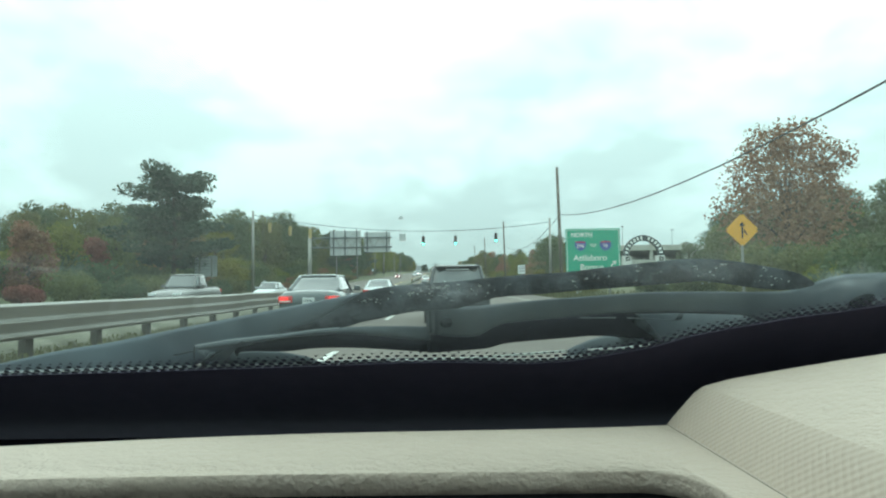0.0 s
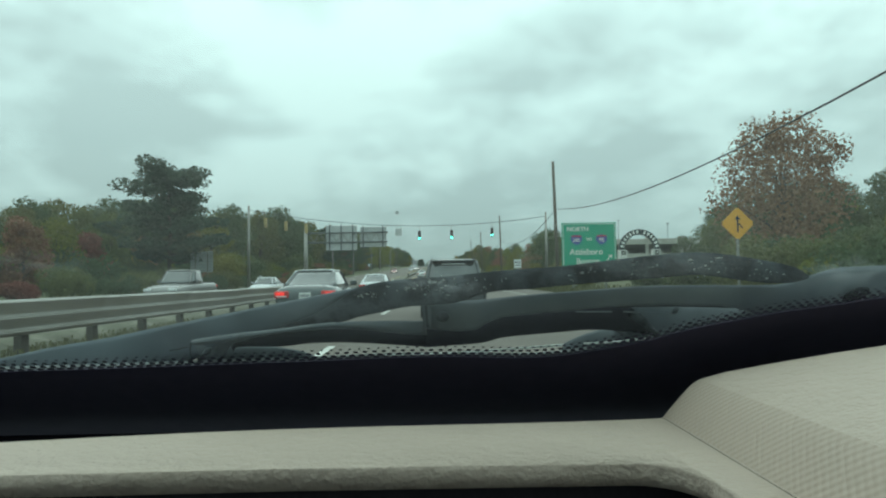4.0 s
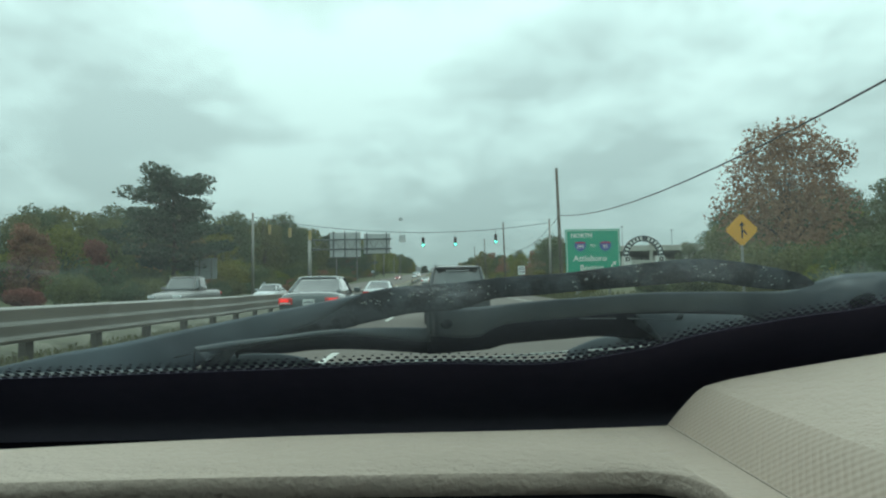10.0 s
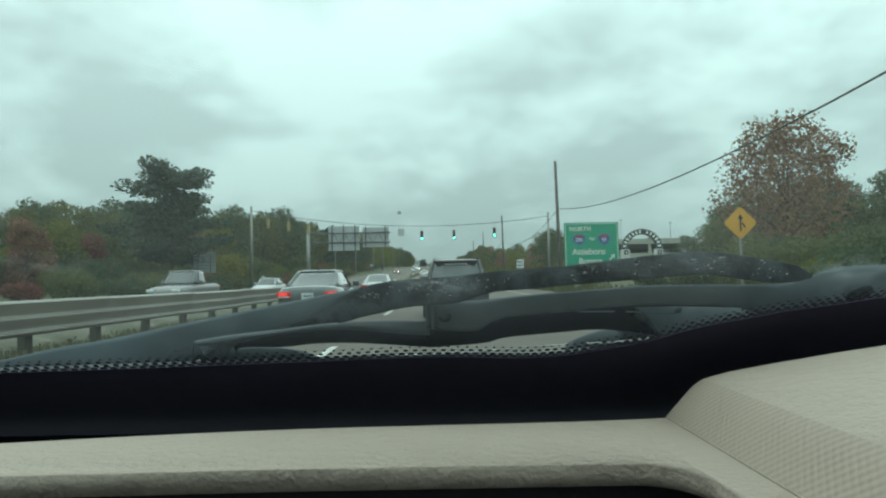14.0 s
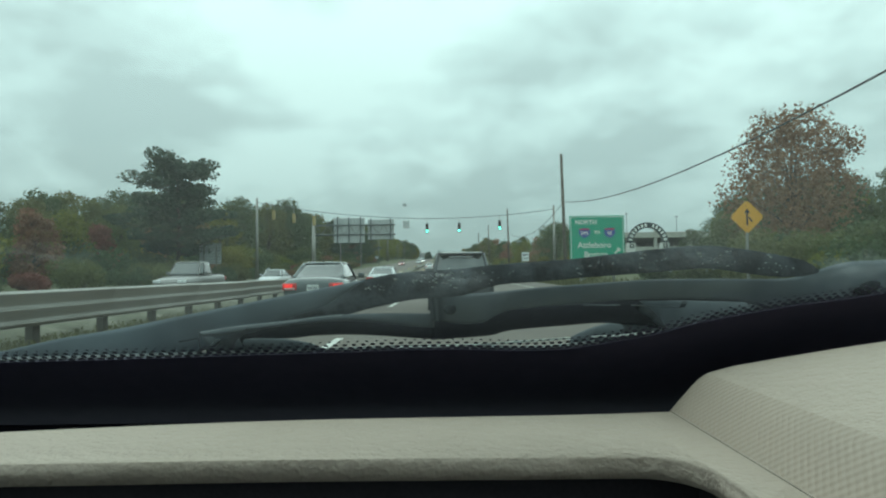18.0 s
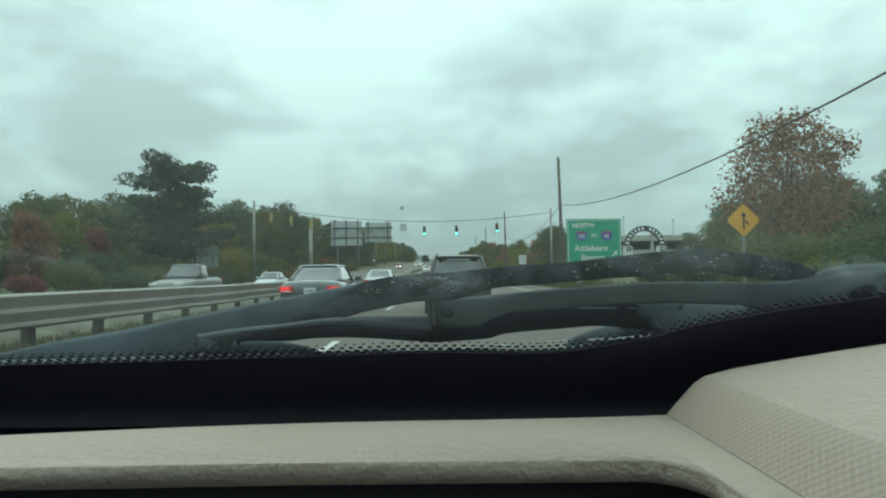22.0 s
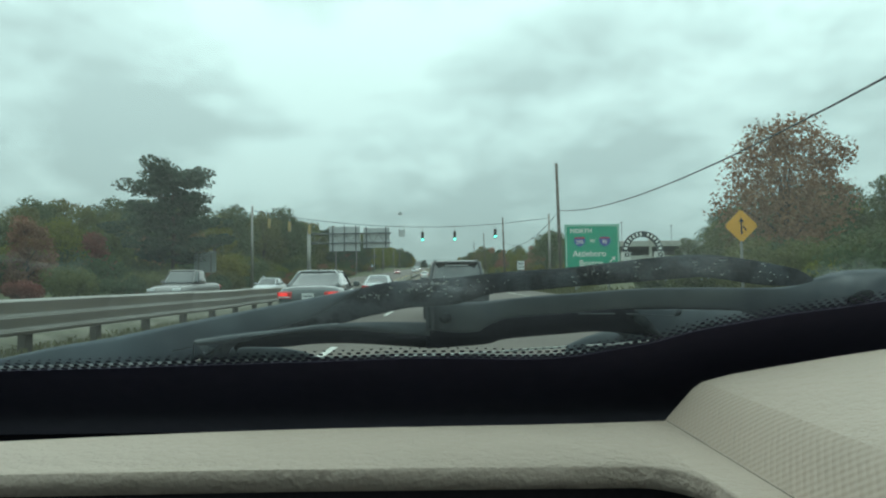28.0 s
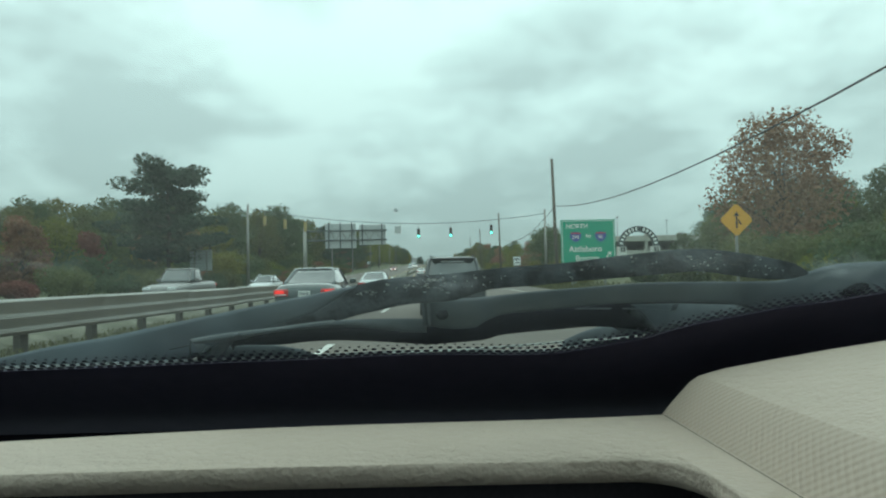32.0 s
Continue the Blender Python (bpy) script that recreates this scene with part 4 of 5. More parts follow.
# ---- the road bridge that the car has passed under ----
def bridge():
    y0, y1 = -162.0, -149.0
    t = thing("road_bridge", "road bridge with faded green steel girders and concrete parapets", "bridge")
    part("deck", boxes(((-60, y0, 6.4), (60, y1, 6.75))), M_CONC, t)
    for i in range(5):
        y = y0 + 0.7 + i * (y1 - y0 - 1.4) / 4
        g = part("girder", boxes(((-60, y - 0.2, 5.2), (60, y + 0.2, 5.26)), ((-60, y - 0.02, 5.26), (60, y + 0.02, 6.34)), ((-60, y - 0.2, 6.34), (60, y + 0.2, 6.4))), M_TEAL, t)
    for y in (y0, y1):
        part("parapet", boxes(((-60, y - 0.2, 6.5), (60, y + 0.2, 7.6)), bevel=0.04), M_CONC, t)
        h = part("handrail", tubes(([(-60, y, 8.05), (60, y, 8.05)], 0.05), sides=8), M_GALV, t)
        for i in range(41):
            part("rail_post", boxes(((-60 + 3 * i - 0.05, y - 0.05, 7.55), (-60 + 3 * i + 0.05, y + 0.05, 8.05))), M_GALV, h)
    for x in (12.5, -25.0):
        part("pier_cap", boxes(((x - 0.7, y0 + 0.2, 4.3), (x + 0.7, y1 - 0.2, 5.2)), bevel=0.06), M_CONC, t)
        for i in range(4):
            y = y0 + 1.4 + i * (y1 - y0 - 2.8) / 3
            part("pier_column", tubes(([(x, y, -0.5), (x, y, 4.3)], 0.5), sides=18), M_CONC, t, smooth=True)
    for s in (-1, 1):
        part("abutment", boxes(((min(s * 60, s * 46), y0 - 0.5, -1), (max(s * 60, s * 46), y1 + 0.5, 5.2))), M_CONC, t)


bridge()


# ---- beyond the crossing: low white houses, a plain sign back and a second set of lights ----
def bungalow(x, y, w):
    t = thing("bungalow", "low white-sided house behind a fence beyond the crossing", "house", "houses beside the oncoming lanes", m=pose(x, y, land(x, y)))
    part("wall", boxes(((-w / 2, 0, -0.4), (w / 2, 7, 2.7))), M_WALL, t)
    r = part("roof", plate(bmesh.new(), [(-w / 2 - 0.4, 2.7), (w / 2 + 0.4, 2.7), (0, 4.4)], 7.8, lambda a, b, c: (a, c - 0.4, b)), M_POSTW, t)
    for k in range(4):
        x0 = -w / 2 + w * (k + 0.5) / 4
        p = part("window", boxes(((x0 - 0.5, -0.03, 1.0), (x0 + 0.5, 0.02, 2.1))), M_BLACK, t)
        part("window_frame", boxes(((x0 - 0.56, -0.05, 0.94), (x0 + 0.56, -0.02, 1.0)), ((x0 - 0.56, -0.05, 2.1), (x0 + 0.56, -0.02, 2.16)), ((x0 - 0.56, -0.05, 1.0), (x0 - 0.5, -0.02, 2.1)), ((x0 + 0.5, -0.05, 1.0), (x0 + 0.56, -0.02, 2.1))), M_WALL, p)


for x, y, w in ((-42, 172, 14), (-44, 206, 12), (-40, 232, 10)):
    bungalow(x, y, w)
fence = thing("fence", "weathered grey board fence in front of the houses", "fence")
board = None
for k in range(120):
    m = pose(-31.0, 148 + 0.62 * k, land(-31.0, 148 + 0.62 * k) + random.uniform(-0.03, 0.03))
    if board is None:
        board = part("board", boxes(((-0.02, -0.3, -0.2), (0.02, 0.3, 1.7))), M_POSTW, fence, m=m)
    else:
        again("board", board.data, fence, m=m)
for x, y, s in ((-29.5, 50, 1.15), (-33, 162, 1.1), (-32, 190, 0.95), (-31, 215, 0.9), (-33, 240, 1.0)):
    grow(5, x, y, s, GROUPS[0])
back_sign(-8.0, 190, 1.6, 1.6, 2.4, "plain grey back of a square sign in the median")
far_a, far_b = Vector((-24.0, 545.0, grade(545) + 8.0)), Vector((13.0, 548.0, grade(548) + 7.4))
tagged(part("span_wire", tubes(([far_a.lerp(far_b, i / 12) - Vector((0, 0, 5.2 * (i / 12) * (1 - i / 12))) for i in range(13)], 0.04), sides=6), M_CABLE, smooth=True), "thin span wire of the next traffic lights", "cable")
for p in (far_a, far_b):
    t = thing("signal_pole", "grey steel pole of the next traffic lights", "pole", "signal poles", m=pose(p.x, p.y, grade(p.y)))
    part("shaft", tubes(([(0, 0, -0.4), (0, 0, p.z - grade(p.y) + 0.4)], 0.16, 0.12), sides=10), M_GALV, t, smooth=True)
for i in (3, 5, 7, 8, 10):
    p = far_a.lerp(far_b, i / 12) - Vector((0, 0, 5.2 * (i / 12) * (1 - i / 12)))
    signal_head(p.x, p.y, p.z - 1.15, i > 5, 0 if i > 5 else 180, M_BLACK)
for x, y in ((41, 123), (56, 133), (76, 125)):
    z = grade(118) + 6.75
    t = thing("deck_lamp", "thin lamp post with a round head on the parking deck", "street lamp", "lamps on the deck", m=pose(x, y, z))
    part("post", tubes(([(0, 0, 0), (0, 0, 5.2)], 0.07, 0.05), sides=8), M_BEAM, t, smooth=True)
    part("lamp_head", tubes(([(0, 0, 5.2), (0, 0, 5.28), (0, 0, 5.42)], 0.5, 0.25), sides=14), M_BEAM, t)


# ---- vehicles on the road ----
def ring_loft(bm, rings):
    made = [[bm.verts.new(p) for p in r] for r in rings]
    n = len(made[0])
    for q, w in zip(made, made[1:]):
        for k in range(n):
            bm.faces.new((q[k], q[(k + 1) % n], w[(k + 1) % n], w[k]))
    bm.faces.new(made[0])
    bm.faces.new(made[-1])
    return bm


def vehicle(name, label, category, paint, kind, lit_tail=False, lit_head=False):
    if kind == "suv":
        L, W, H, belt, rear, roof_r, roof_f, front = 4.6, 1.86, 1.64, 1.02, 0.06, 0.32, 3.0, 3.45
    elif kind == "pickup":
        L, W, H, belt, rear, roof_r, roof_f, front = 5.4, 1.92, 1.78, 1.08, 1.75, 1.95, 3.15, 3.75
    else:
        L, W, H, belt, rear, roof_r, roof_f, front = 4.6, 1.76, 1.43, 0.92, 0.42, 1.35, 2.65, 3.4
    t = thing(name, label, category, "traffic")
    w, y0 = W / 2, -L / 2
    deck = belt + (0.05 if kind == "sedan" else 0.03)
    stations = [(0.0, 0.80, 0.42, deck - 0.28), (0.05, 0.92, 0.30, deck - 0.12), (0.16, 0.97, 0.26, deck - 0.02), (0.5, 1.0, 0.24, deck), (1.4, 1.0, 0.22, belt + 0.01),
                (2.6, 1.0, 0.22, belt), (front, 0.99, 0.24, belt - 0.02), (L - 0.6, 0.96, 0.26, belt - 0.12), (L - 0.18, 0.9, 0.28, belt - 0.22), (L - 0.04, 0.82, 0.32, belt - 0.36), (L, 0.72, 0.38, belt - 0.44)]
    rings = []
    for y, k, zb, zt in stations:
        q = w * k
        half = [(q * 0.82, zb), (q * 0.98, zb + 0.09), (q, zb + 0.26), (q * 0.985, zt - 0.2), (q * 0.95, zt - 0.07), (q * 0.84, zt), (q * 0.4, zt + 0.025)]
        rings.append([(x, y0 + y, z) for x, z in half] + [(-x, y0 + y, z) for x, z in reversed(half)])
    body = part("body", ring_loft(bmesh.new(), rings), paint, t, smooth=True)
    sub = body.modifiers.new("round", "SUBSURF")
    sub.levels = sub.render_levels = 1
    # glasshouse: glass, roof and pillars
    wb, wr = w * 0.90, w * (0.76 if kind != "sedan" else 0.69)
    power = 0.36

    def ring(u, z, f=1.0):
        """One level of the glasshouse, rounded at its corners."""
        yr, yf = rear + (roof_r - rear) * u ** 0.85, front + (roof_f - front) * u ** 0.9
        hw, cy, hl = (wb + (wr - wb) * u ** 1.25) * f, y0 + (yr + yf) / 2, (yf - yr) / 2 * (1 - (1 - f) * 0.6)
        return [(hw * math.copysign(abs(math.cos(a)) ** power, math.cos(a)), cy + hl * math.copysign(abs(math.sin(a)) ** power, math.sin(a)), z)
                for a in [math.tau * (k + 0.5) / 28 for k in range(28)]]
    levels = [(k / 5, belt - 0.01 + (H - 0.05 - belt) * k / 5) for k in range(6)]
    glassy = [ring(u, z) for u, z in levels]
    part("windows", ring_loft(bmesh.new(), glassy), M_CARGLASS, t, smooth=True)
    roof = part("roof", ring_loft(bmesh.new(), [ring(1.0, H - 0.075, 1.012), ring(1.0, H - 0.045, 1.02), ring(1.0, H - 0.02, 0.95), ring(1.0, H, 0.78), ring(1.0, H + 0.006, 0.4)]), paint, t, smooth=True)
    for k in (3, 10, 17, 24, 0, 13):
        r = 0.075 if k in (17, 24) and kind == "sedan" else 0.06 if k in (17, 24) else 0.035
        part("pillar", tubes(([q[k] for q in glassy], r, r * 0.85), sides=6), paint if k not in (0, 13) else M_BLACK, t, smooth=True)
    for s in (-1, 1):
        part("belt_trim", tubes(([(s * wb * 0.95, y0 + rear + 0.2, belt + 0.01), (s * (wb + 0.01), y0 + front - 0.6, belt)], 0.018), sides=6), M_BLACK, t)
        my = y0 + front - 0.62
        part("mirror", boxes(((min(s * (wb + 0.04), s * (wb + 0.24)), my, belt + 0.02), (max(s * (wb + 0.04), s * (wb + 0.24)), my + 0.12, belt + 0.17)), bevel=0.03), paint, t)
        zt = belt - (0.1 if kind == "suv" else 0.13)
        inner = 0.50 if kind == "sedan" else 0.66
        part("tail_light", boxes(((min(s * w * inner, s * w * 0.95), y0 - 0.012, zt - 0.15), (max(s * w * inner, s * w * 0.95), y0 + 0.2, zt + 0.04)), bevel=0.035), M_TAIL, t)
        part("reversing_lens", boxes(((min(s * w * (inner + 0.06), s * w * 0.9), y0 - 0.016, zt - 0.125), (max(s * w * (inner + 0.06), s * w * 0.9), y0, zt - 0.095)), bevel=0.006), M_HEAD, t, "pale reversing lens")
        if lit_tail:
            part("brake_lamp", boxes(((s * w * 0.76 - 0.12, y0 - 0.018, zt - 0.085), (s * w * 0.76 + 0.12, y0, zt + 0.01)), bevel=0.02), M_TAIL_ON, t, "lit red lamp")
        part("headlight", boxes(((min(s * w * 0.45, s * w * 0.82), -y0 - 0.25, belt - 0.38), (max(s * w * 0.45, s * w * 0.82), -y0 - 0.0, belt - 0.24)), bevel=0.03), M_HEAD_ON if lit_head else M_HEAD, t)
        for y in (y0 + 0.92, y0 + L - 0.88):
            tyre = part("wheel", tubes(([(s * (w - 0.2), y, 0.32), (s * (w - 0.17), y, 0.32), (s * (w - 0.02), y, 0.32), (s * (w + 0.006), y, 0.32)], 0.32), sides=24), M_TYRE, t, "black tyre")
            part("rim", tubes(([(s * (w - 0.03), y, 0.32), (s * (w + 0.012), y, 0.32)], 0.21, 0.19), sides=16), M_RIM, tyre)
    p = part("number_plate", boxes(((-0.16, y0 - 0.02, belt - 0.3), (0.16, y0 + 0.03, belt - 0.14)), bevel=0.004), M_PLATE, t)
    for k in range(6):
        part("plate_bar", boxes(((-0.12 + 0.042 * k, y0 - 0.024, belt - 0.245), (-0.095 + 0.042 * k, y0 - 0.019, belt - 0.195))), M_P_BLUE, p)
    part("bumper", boxes(((-w * 0.84, y0 - 0.05, 0.42), (w * 0.84, y0 + 0.1, 0.56)), bevel=0.04), paint if kind != "suv" else M_BLACK, t)
    part("bumper", boxes(((-w * 0.72, -y0 - 0.1, 0.36), (w * 0.72, -y0 + 0.04, 0.5)), bevel=0.04), paint, t)
    if kind == "pickup":
        part("bed_cover", boxes(((-w * 0.8, y0 + 0.15, belt), (w * 0.8, y0 + 1.7, belt + 0.05)), bevel=0.02), M_BLACK, t, "black cover over the load bed")
    elif kind == "suv":
        for s in (-1, 1):
            part("roof_rail", tubes(([(s * wr * 0.86, y0 + 0.5, H + 0.03), (s * wr * 0.86, y0 + 2.5, H + 0.03)], 0.02), sides=6), M_BLACK, t)
        part("high_brake_light", boxes(((-0.32, y0 + roof_r - 0.075, H - 0.16), (0.32, y0 + roof_r - 0.03, H - 0.125)), bevel=0.008), M_RIM, t, "pale strip of the high brake light")
        part("roof_spoiler", boxes(((-wr * 0.9, y0 + roof_r - 0.14, H - 0.075), (wr * 0.9, y0 + roof_r + 0.1, H - 0.03)), bevel=0.018), paint, t)
        part("wiper", tubes(([(-0.1, y0 + 0.1, belt + 0.12), (0.3, y0 + 0.13, belt + 0.16)], 0.012), sides=5), M_BLACK, t)
    else:
        part("antenna", tubes(([(0, y0 + roof_r + 0.2, H - 0.01), (0, y0 + roof_r + 0.05, H + 0.09)], 0.03, 0.008), sides=6), M_BLACK, t)
    return t


def car_paint(name, c, rough=0.3):
    return mat(name, c, rough, 0.15, vary=0.05, grain=3, clear_coat=0.6)


M_P_GREY = car_paint("dark_graphite_car_paint", (0.05, 0.053, 0.057))
M_P_BLACK = mat("black_green_car_paint", (0.03, 0.042, 0.042), 0.2, 0.15, vary=0.05, grain=3, clear_coat=1.0)
M_P_SILVER = car_paint("silver_car_paint", (0.52, 0.54, 0.55))
M_P_WHITE = car_paint("white_car_paint", (0.72, 0.73, 0.72))
M_P_BLUE = car_paint("dark_blue_car_paint", (0.03, 0.045, 0.07))
M_P_BEIGE = car_paint("beige_grey_car_paint", (0.15, 0.142, 0.135))
M_P_RED = car_paint("red_car_paint", (0.30, 0.03, 0.03))


def park(ob, x, y, turn=0):
    ob.matrix_basis = pose(x, y, grade(y), slope(y) * (1 if turn == 0 else -1), 0, turn)
    return ob


park(vehicle("suv", "dark graphite estate-shaped utility car seen from behind", "car", M_P_GREY, "suv"), 0.40, 1.2)
park(vehicle("sedan", "black-green four-door saloon with red tail lights", "car", M_P_BLACK, "sedan", lit_tail=True), -3.65, 1.2)
silver = park(vehicle("sedan", "silver four-door saloon in the lane beside the rail", "car", M_P_SILVER, "sedan"), -3.85, 20.5)
white = park(vehicle("sedan", "white saloon in the lane beside the rail", "car", M_P_WHITE, "sedan", lit_head=True), -3.6, 112)
park(vehicle("suv", "dark blue utility car coming the other way", "car", M_P_BLUE, "suv", lit_head=True), -13.4, 58, 180)
park(vehicle("pickup_truck", "beige pickup truck coming the other way", "truck", M_P_BEIGE, "pickup"), -13.6, 15, 180)
red = park(vehicle("sedan", "red saloon coming the other way", "car", M_P_RED, "sedan", lit_head=True), -13.7, 172, 180)
for src, x, y, turn in ((silver, -13.6, 31, 180), (silver, -10.5, 215, 180), (white, -10.4, 262, 180), (red, 3.6, 190, 0), (silver, 0.2, 205, 0), (white, -3.6, 232, 0), (white, -13.9, 318, 180)):
    c = copy_thing(src, pose(x, y, grade(y), slope(y) * (1 if turn == 0 else -1), 0, turn))


# ---- the car that the camera rides in ----
EYE_Z = EYE[2]
UP = pose(0, 0, EYE_Z, DIP)
M_P_OWN = car_paint("grey_car_paint", (0.16, 0.17, 0.175))
own = thing("passenger_car", "grey car with a cream dashboard and parked wipers on its windshield", "car", m=pose(0, EYE[1], 0))


def on_glass(x, s, off):
    """A point of the raked windshield: across, up along the glass, off its outer face."""
    return (x, 0.5286 - 0.819 * s + 0.573 * off, 0.573 * s + 0.819 * off)


def glass_plate(outline, off, depth, bevel=0.0):
    bm = plate(bmesh.new(), outline, depth, lambda a, b, c: on_glass(a, b, off + c))
    if bevel:
        rim = [e for e in bm.edges if e.calc_face_angle(0) > 1.2 and len([f for f in e.link_faces if len(f.verts) > 4]) == 1]
        bmesh.ops.bevel(bm, geom=rim, offset=bevel, segments=2, affect="EDGES", clamp_overlap=True)
    return bm


def low_at(outline, x, pick=min):
    """The lowest (or highest) point of an outline at x."""
    hits = []
    for (a, b), (c, d) in zip(outline, outline[1:] + outline[:1]):
        if min(a, c) - 1e-6 <= x <= max(a, c) + 1e-6:
            hits.append(b + (d - b) * (x - a) / (c - a) if abs(c - a) > 1e-6 else pick(b, d))
    return pick(hits) if hits else outline[-1][1]


def standing(outline, base=None, off=0.012, lean=1.25, near=1.0, thick=0.014):
    """A strip that stands up from the glass along its lower edge instead of lying flat on it."""
    base = base or outline
    xs = [a for a, _ in base]
    lo, hi = min(a for a, _ in outline), max(a for a, _ in outline)
    n = 10 if hi - lo < 0.06 else 48
    bm = bmesh.new()
    rows = []
    for i in range(n + 1):
        x = lo + (hi - lo) * (0.002 + 0.996 * i / n)
        low, high = low_at(outline, x), low_at(outline, x, max)
        foot = low_at(base, min(max(x, min(xs)), max(xs)))
        row = []
        for v in (0.0, 0.12, 0.35, 0.65, 0.88, 1.0):
            p = Vector(on_glass(x, low + (high - low) * v, 0.02))
            across, along = 0.573 * p.y + 0.819 * p.z, -0.819 * p.y + 0.573 * p.z
            t = (0.3029 + off + lean * (0.4329 - foot)) / (across - lean * along)
            row.append(p * t * near * (1 - 0.004 * math.sin(math.pi * v)))
        row += [q * (1 + thick) for q in (row[5], row[0])]
        rows.append([bm.verts.new(q) for q in row])
    for q, w in zip(rows, rows[1:]):
        for k in range(8):
            bm.faces.new((q[k], q[(k + 1) % 8], w[(k + 1) % 8], w[k]))
    bm.faces.new(rows[0])
    bm.faces.new(rows[-1])
    for f in bm.faces:
        f.smooth = True
    return bm


def between(upper, lower, n=6):
    a, b = bend([(x, s, 0) for x, s in upper], n), bend([(x, s, 0) for x, s in lower], n)
    return [(p.x, p.y) for p in a] + [(p.x, p.y) for p in reversed(b)]


# windshield and its black border with fading dots
glass = part("windshield", glass_plate([(-0.74, -0.31), (0.74, -0.31), (0.66, 0.62), (-0.66, 0.62)], -0.005, 0.005), M_GLASS, own, "lightly dusty clear glass", m=UP)
glass.visible_shadow = False
FRIT = [(-0.74, -0.149), (-0.57, -0.139), (-0.449, -0.1345), (-0.334, -0.131), (-0.2185, -0.1262), (-0.105, -0.1216), (-0.048, -0.1183), (0.008, -0.1184), (0.064, -0.1222), (0.0926, -0.1225),
        (0.1204, -0.1195), (0.1472, -0.1123), (0.1982, -0.0938), (0.2213, -0.0796), (0.2442, -0.068), (0.29, -0.0515), (0.3125, -0.0436), (0.358, -0.0328), (0.379, -0.0262), (0.52, 0.012), (0.74, 0.06)]
edge = bend([(x, s, 0) for x, s in FRIT], 6)


def frit_edge(x):
    for p, q in zip(edge, edge[1:]):
        if p.x <= x <= q.x:
            return p.y + (q.y - p.y) * (x - p.x) / (q.x - p.x)
    return edge[-1].y


part("glass_border", glass_plate([(p.x, p.y) for p in edge] + [(0.74, -0.309), (-0.74, -0.309)], -0.0075, 0.0015), M_FRIT, own, "matt black printed glass border", m=UP)
vs, fs = [], []
cs = [0.0]
while cs[-1] < 0.72:
    cs.append(cs[-1] + 0.0090 - 0.0020 * min(1.0, cs[-1] / 0.27))
back = 0.0
while back > -0.72:
    back -= 0.0090 - 0.0030 * back
    cs.insert(0, back)
for k, (r, up) in enumerate(((0.0036, 0.0006), (0.0031, 0.0064), (0.0025, 0.0131), (0.0015, 0.0196))):
    for c, c1 in zip(cs, cs[1:]):
        c = (c + c1) / 2 if k % 2 else c
        size = 0.82 if c > 0.2 else 1.0
        tilt = math.atan2(frit_edge(min(0.73, c + 0.006)) - frit_edge(max(-0.73, c - 0.006)), 0.012)
        rise = up * (0.82 if c > 0.2 else 1.0)
        x = c - math.sin(tilt) * rise
        s = frit_edge(max(-0.73, min(0.73, c))) + math.cos(tilt) * rise
        b = len(vs)
        for a in range(10):
            vs.append(on_glass(x + size * r * math.cos(a * math.tau / 10), s + size * r * 0.92 * math.sin(a * math.tau / 10), -0.0065 - 0.00005 * k))
        fs.append(tuple(range(b, b + 10)))
tagged(part("border_dots", (vs, fs), M_FRIT, own, "rows of small black dots fading up the glass", m=UP), kind="stuff")
rng = np.random.default_rng(3)
vs, fs = [], []
for i in range(180):
    if i >= 120:         # a denser crust where the two wipers meet
        x = rng.choice((-0.0607, -0.0221, -0.0001)) + rng.normal(0, 0.009)
        s, r = float(np.interp(x, [-0.1002, -0.0607, -0.0221, 0.0146], [-0.0306, -0.018, -0.005, 0.0001])) + rng.normal(0, 0.0045), 0.0004 + 0.0017 * rng.random() ** 2
    elif i < 102:
        x = (0.17, 0.0, 0.22, 0.03, 0.12, 0.27)[i % 6] + rng.normal(0, 0.010)
        mid = float(np.interp(x, [-0.041, 0.008, 0.056, 0.103, 0.149, 0.195, 0.243, 0.295], [-0.0176, -0.0077, 0.002, 0.0057, 0.0133, 0.0193, 0.0149, 0.0039]))
        s, r = mid + rng.normal(0, 0.007), 0.0004 + 0.0012 * rng.random() ** 2
    elif i == 119:        # one larger speck of dirt high on the glass
        x, s, r = -0.0303, 0.0899, 0.0022
    else:
        x, s, r = rng.uniform(-0.5, 0.5), rng.uniform(-0.1, 0.32), rng.uniform(0.0002, 0.0005)
    b = len(vs)
    q = rng.uniform(0.6, 1.7)
    for a in range(7):
        k = r * rng.uniform(0.6, 1.3)
        vs.append(on_glass(x + k * q * math.cos(a * math.tau / 7), s + k * math.sin(a * math.tau / 7), 0.0006))
    fs.append(tuple(range(b, b + 7)))
tagged(part("water_spots", (vs, fs), M_SPECK, own, "dried pale water spots on the glass", m=UP), kind="stuff")

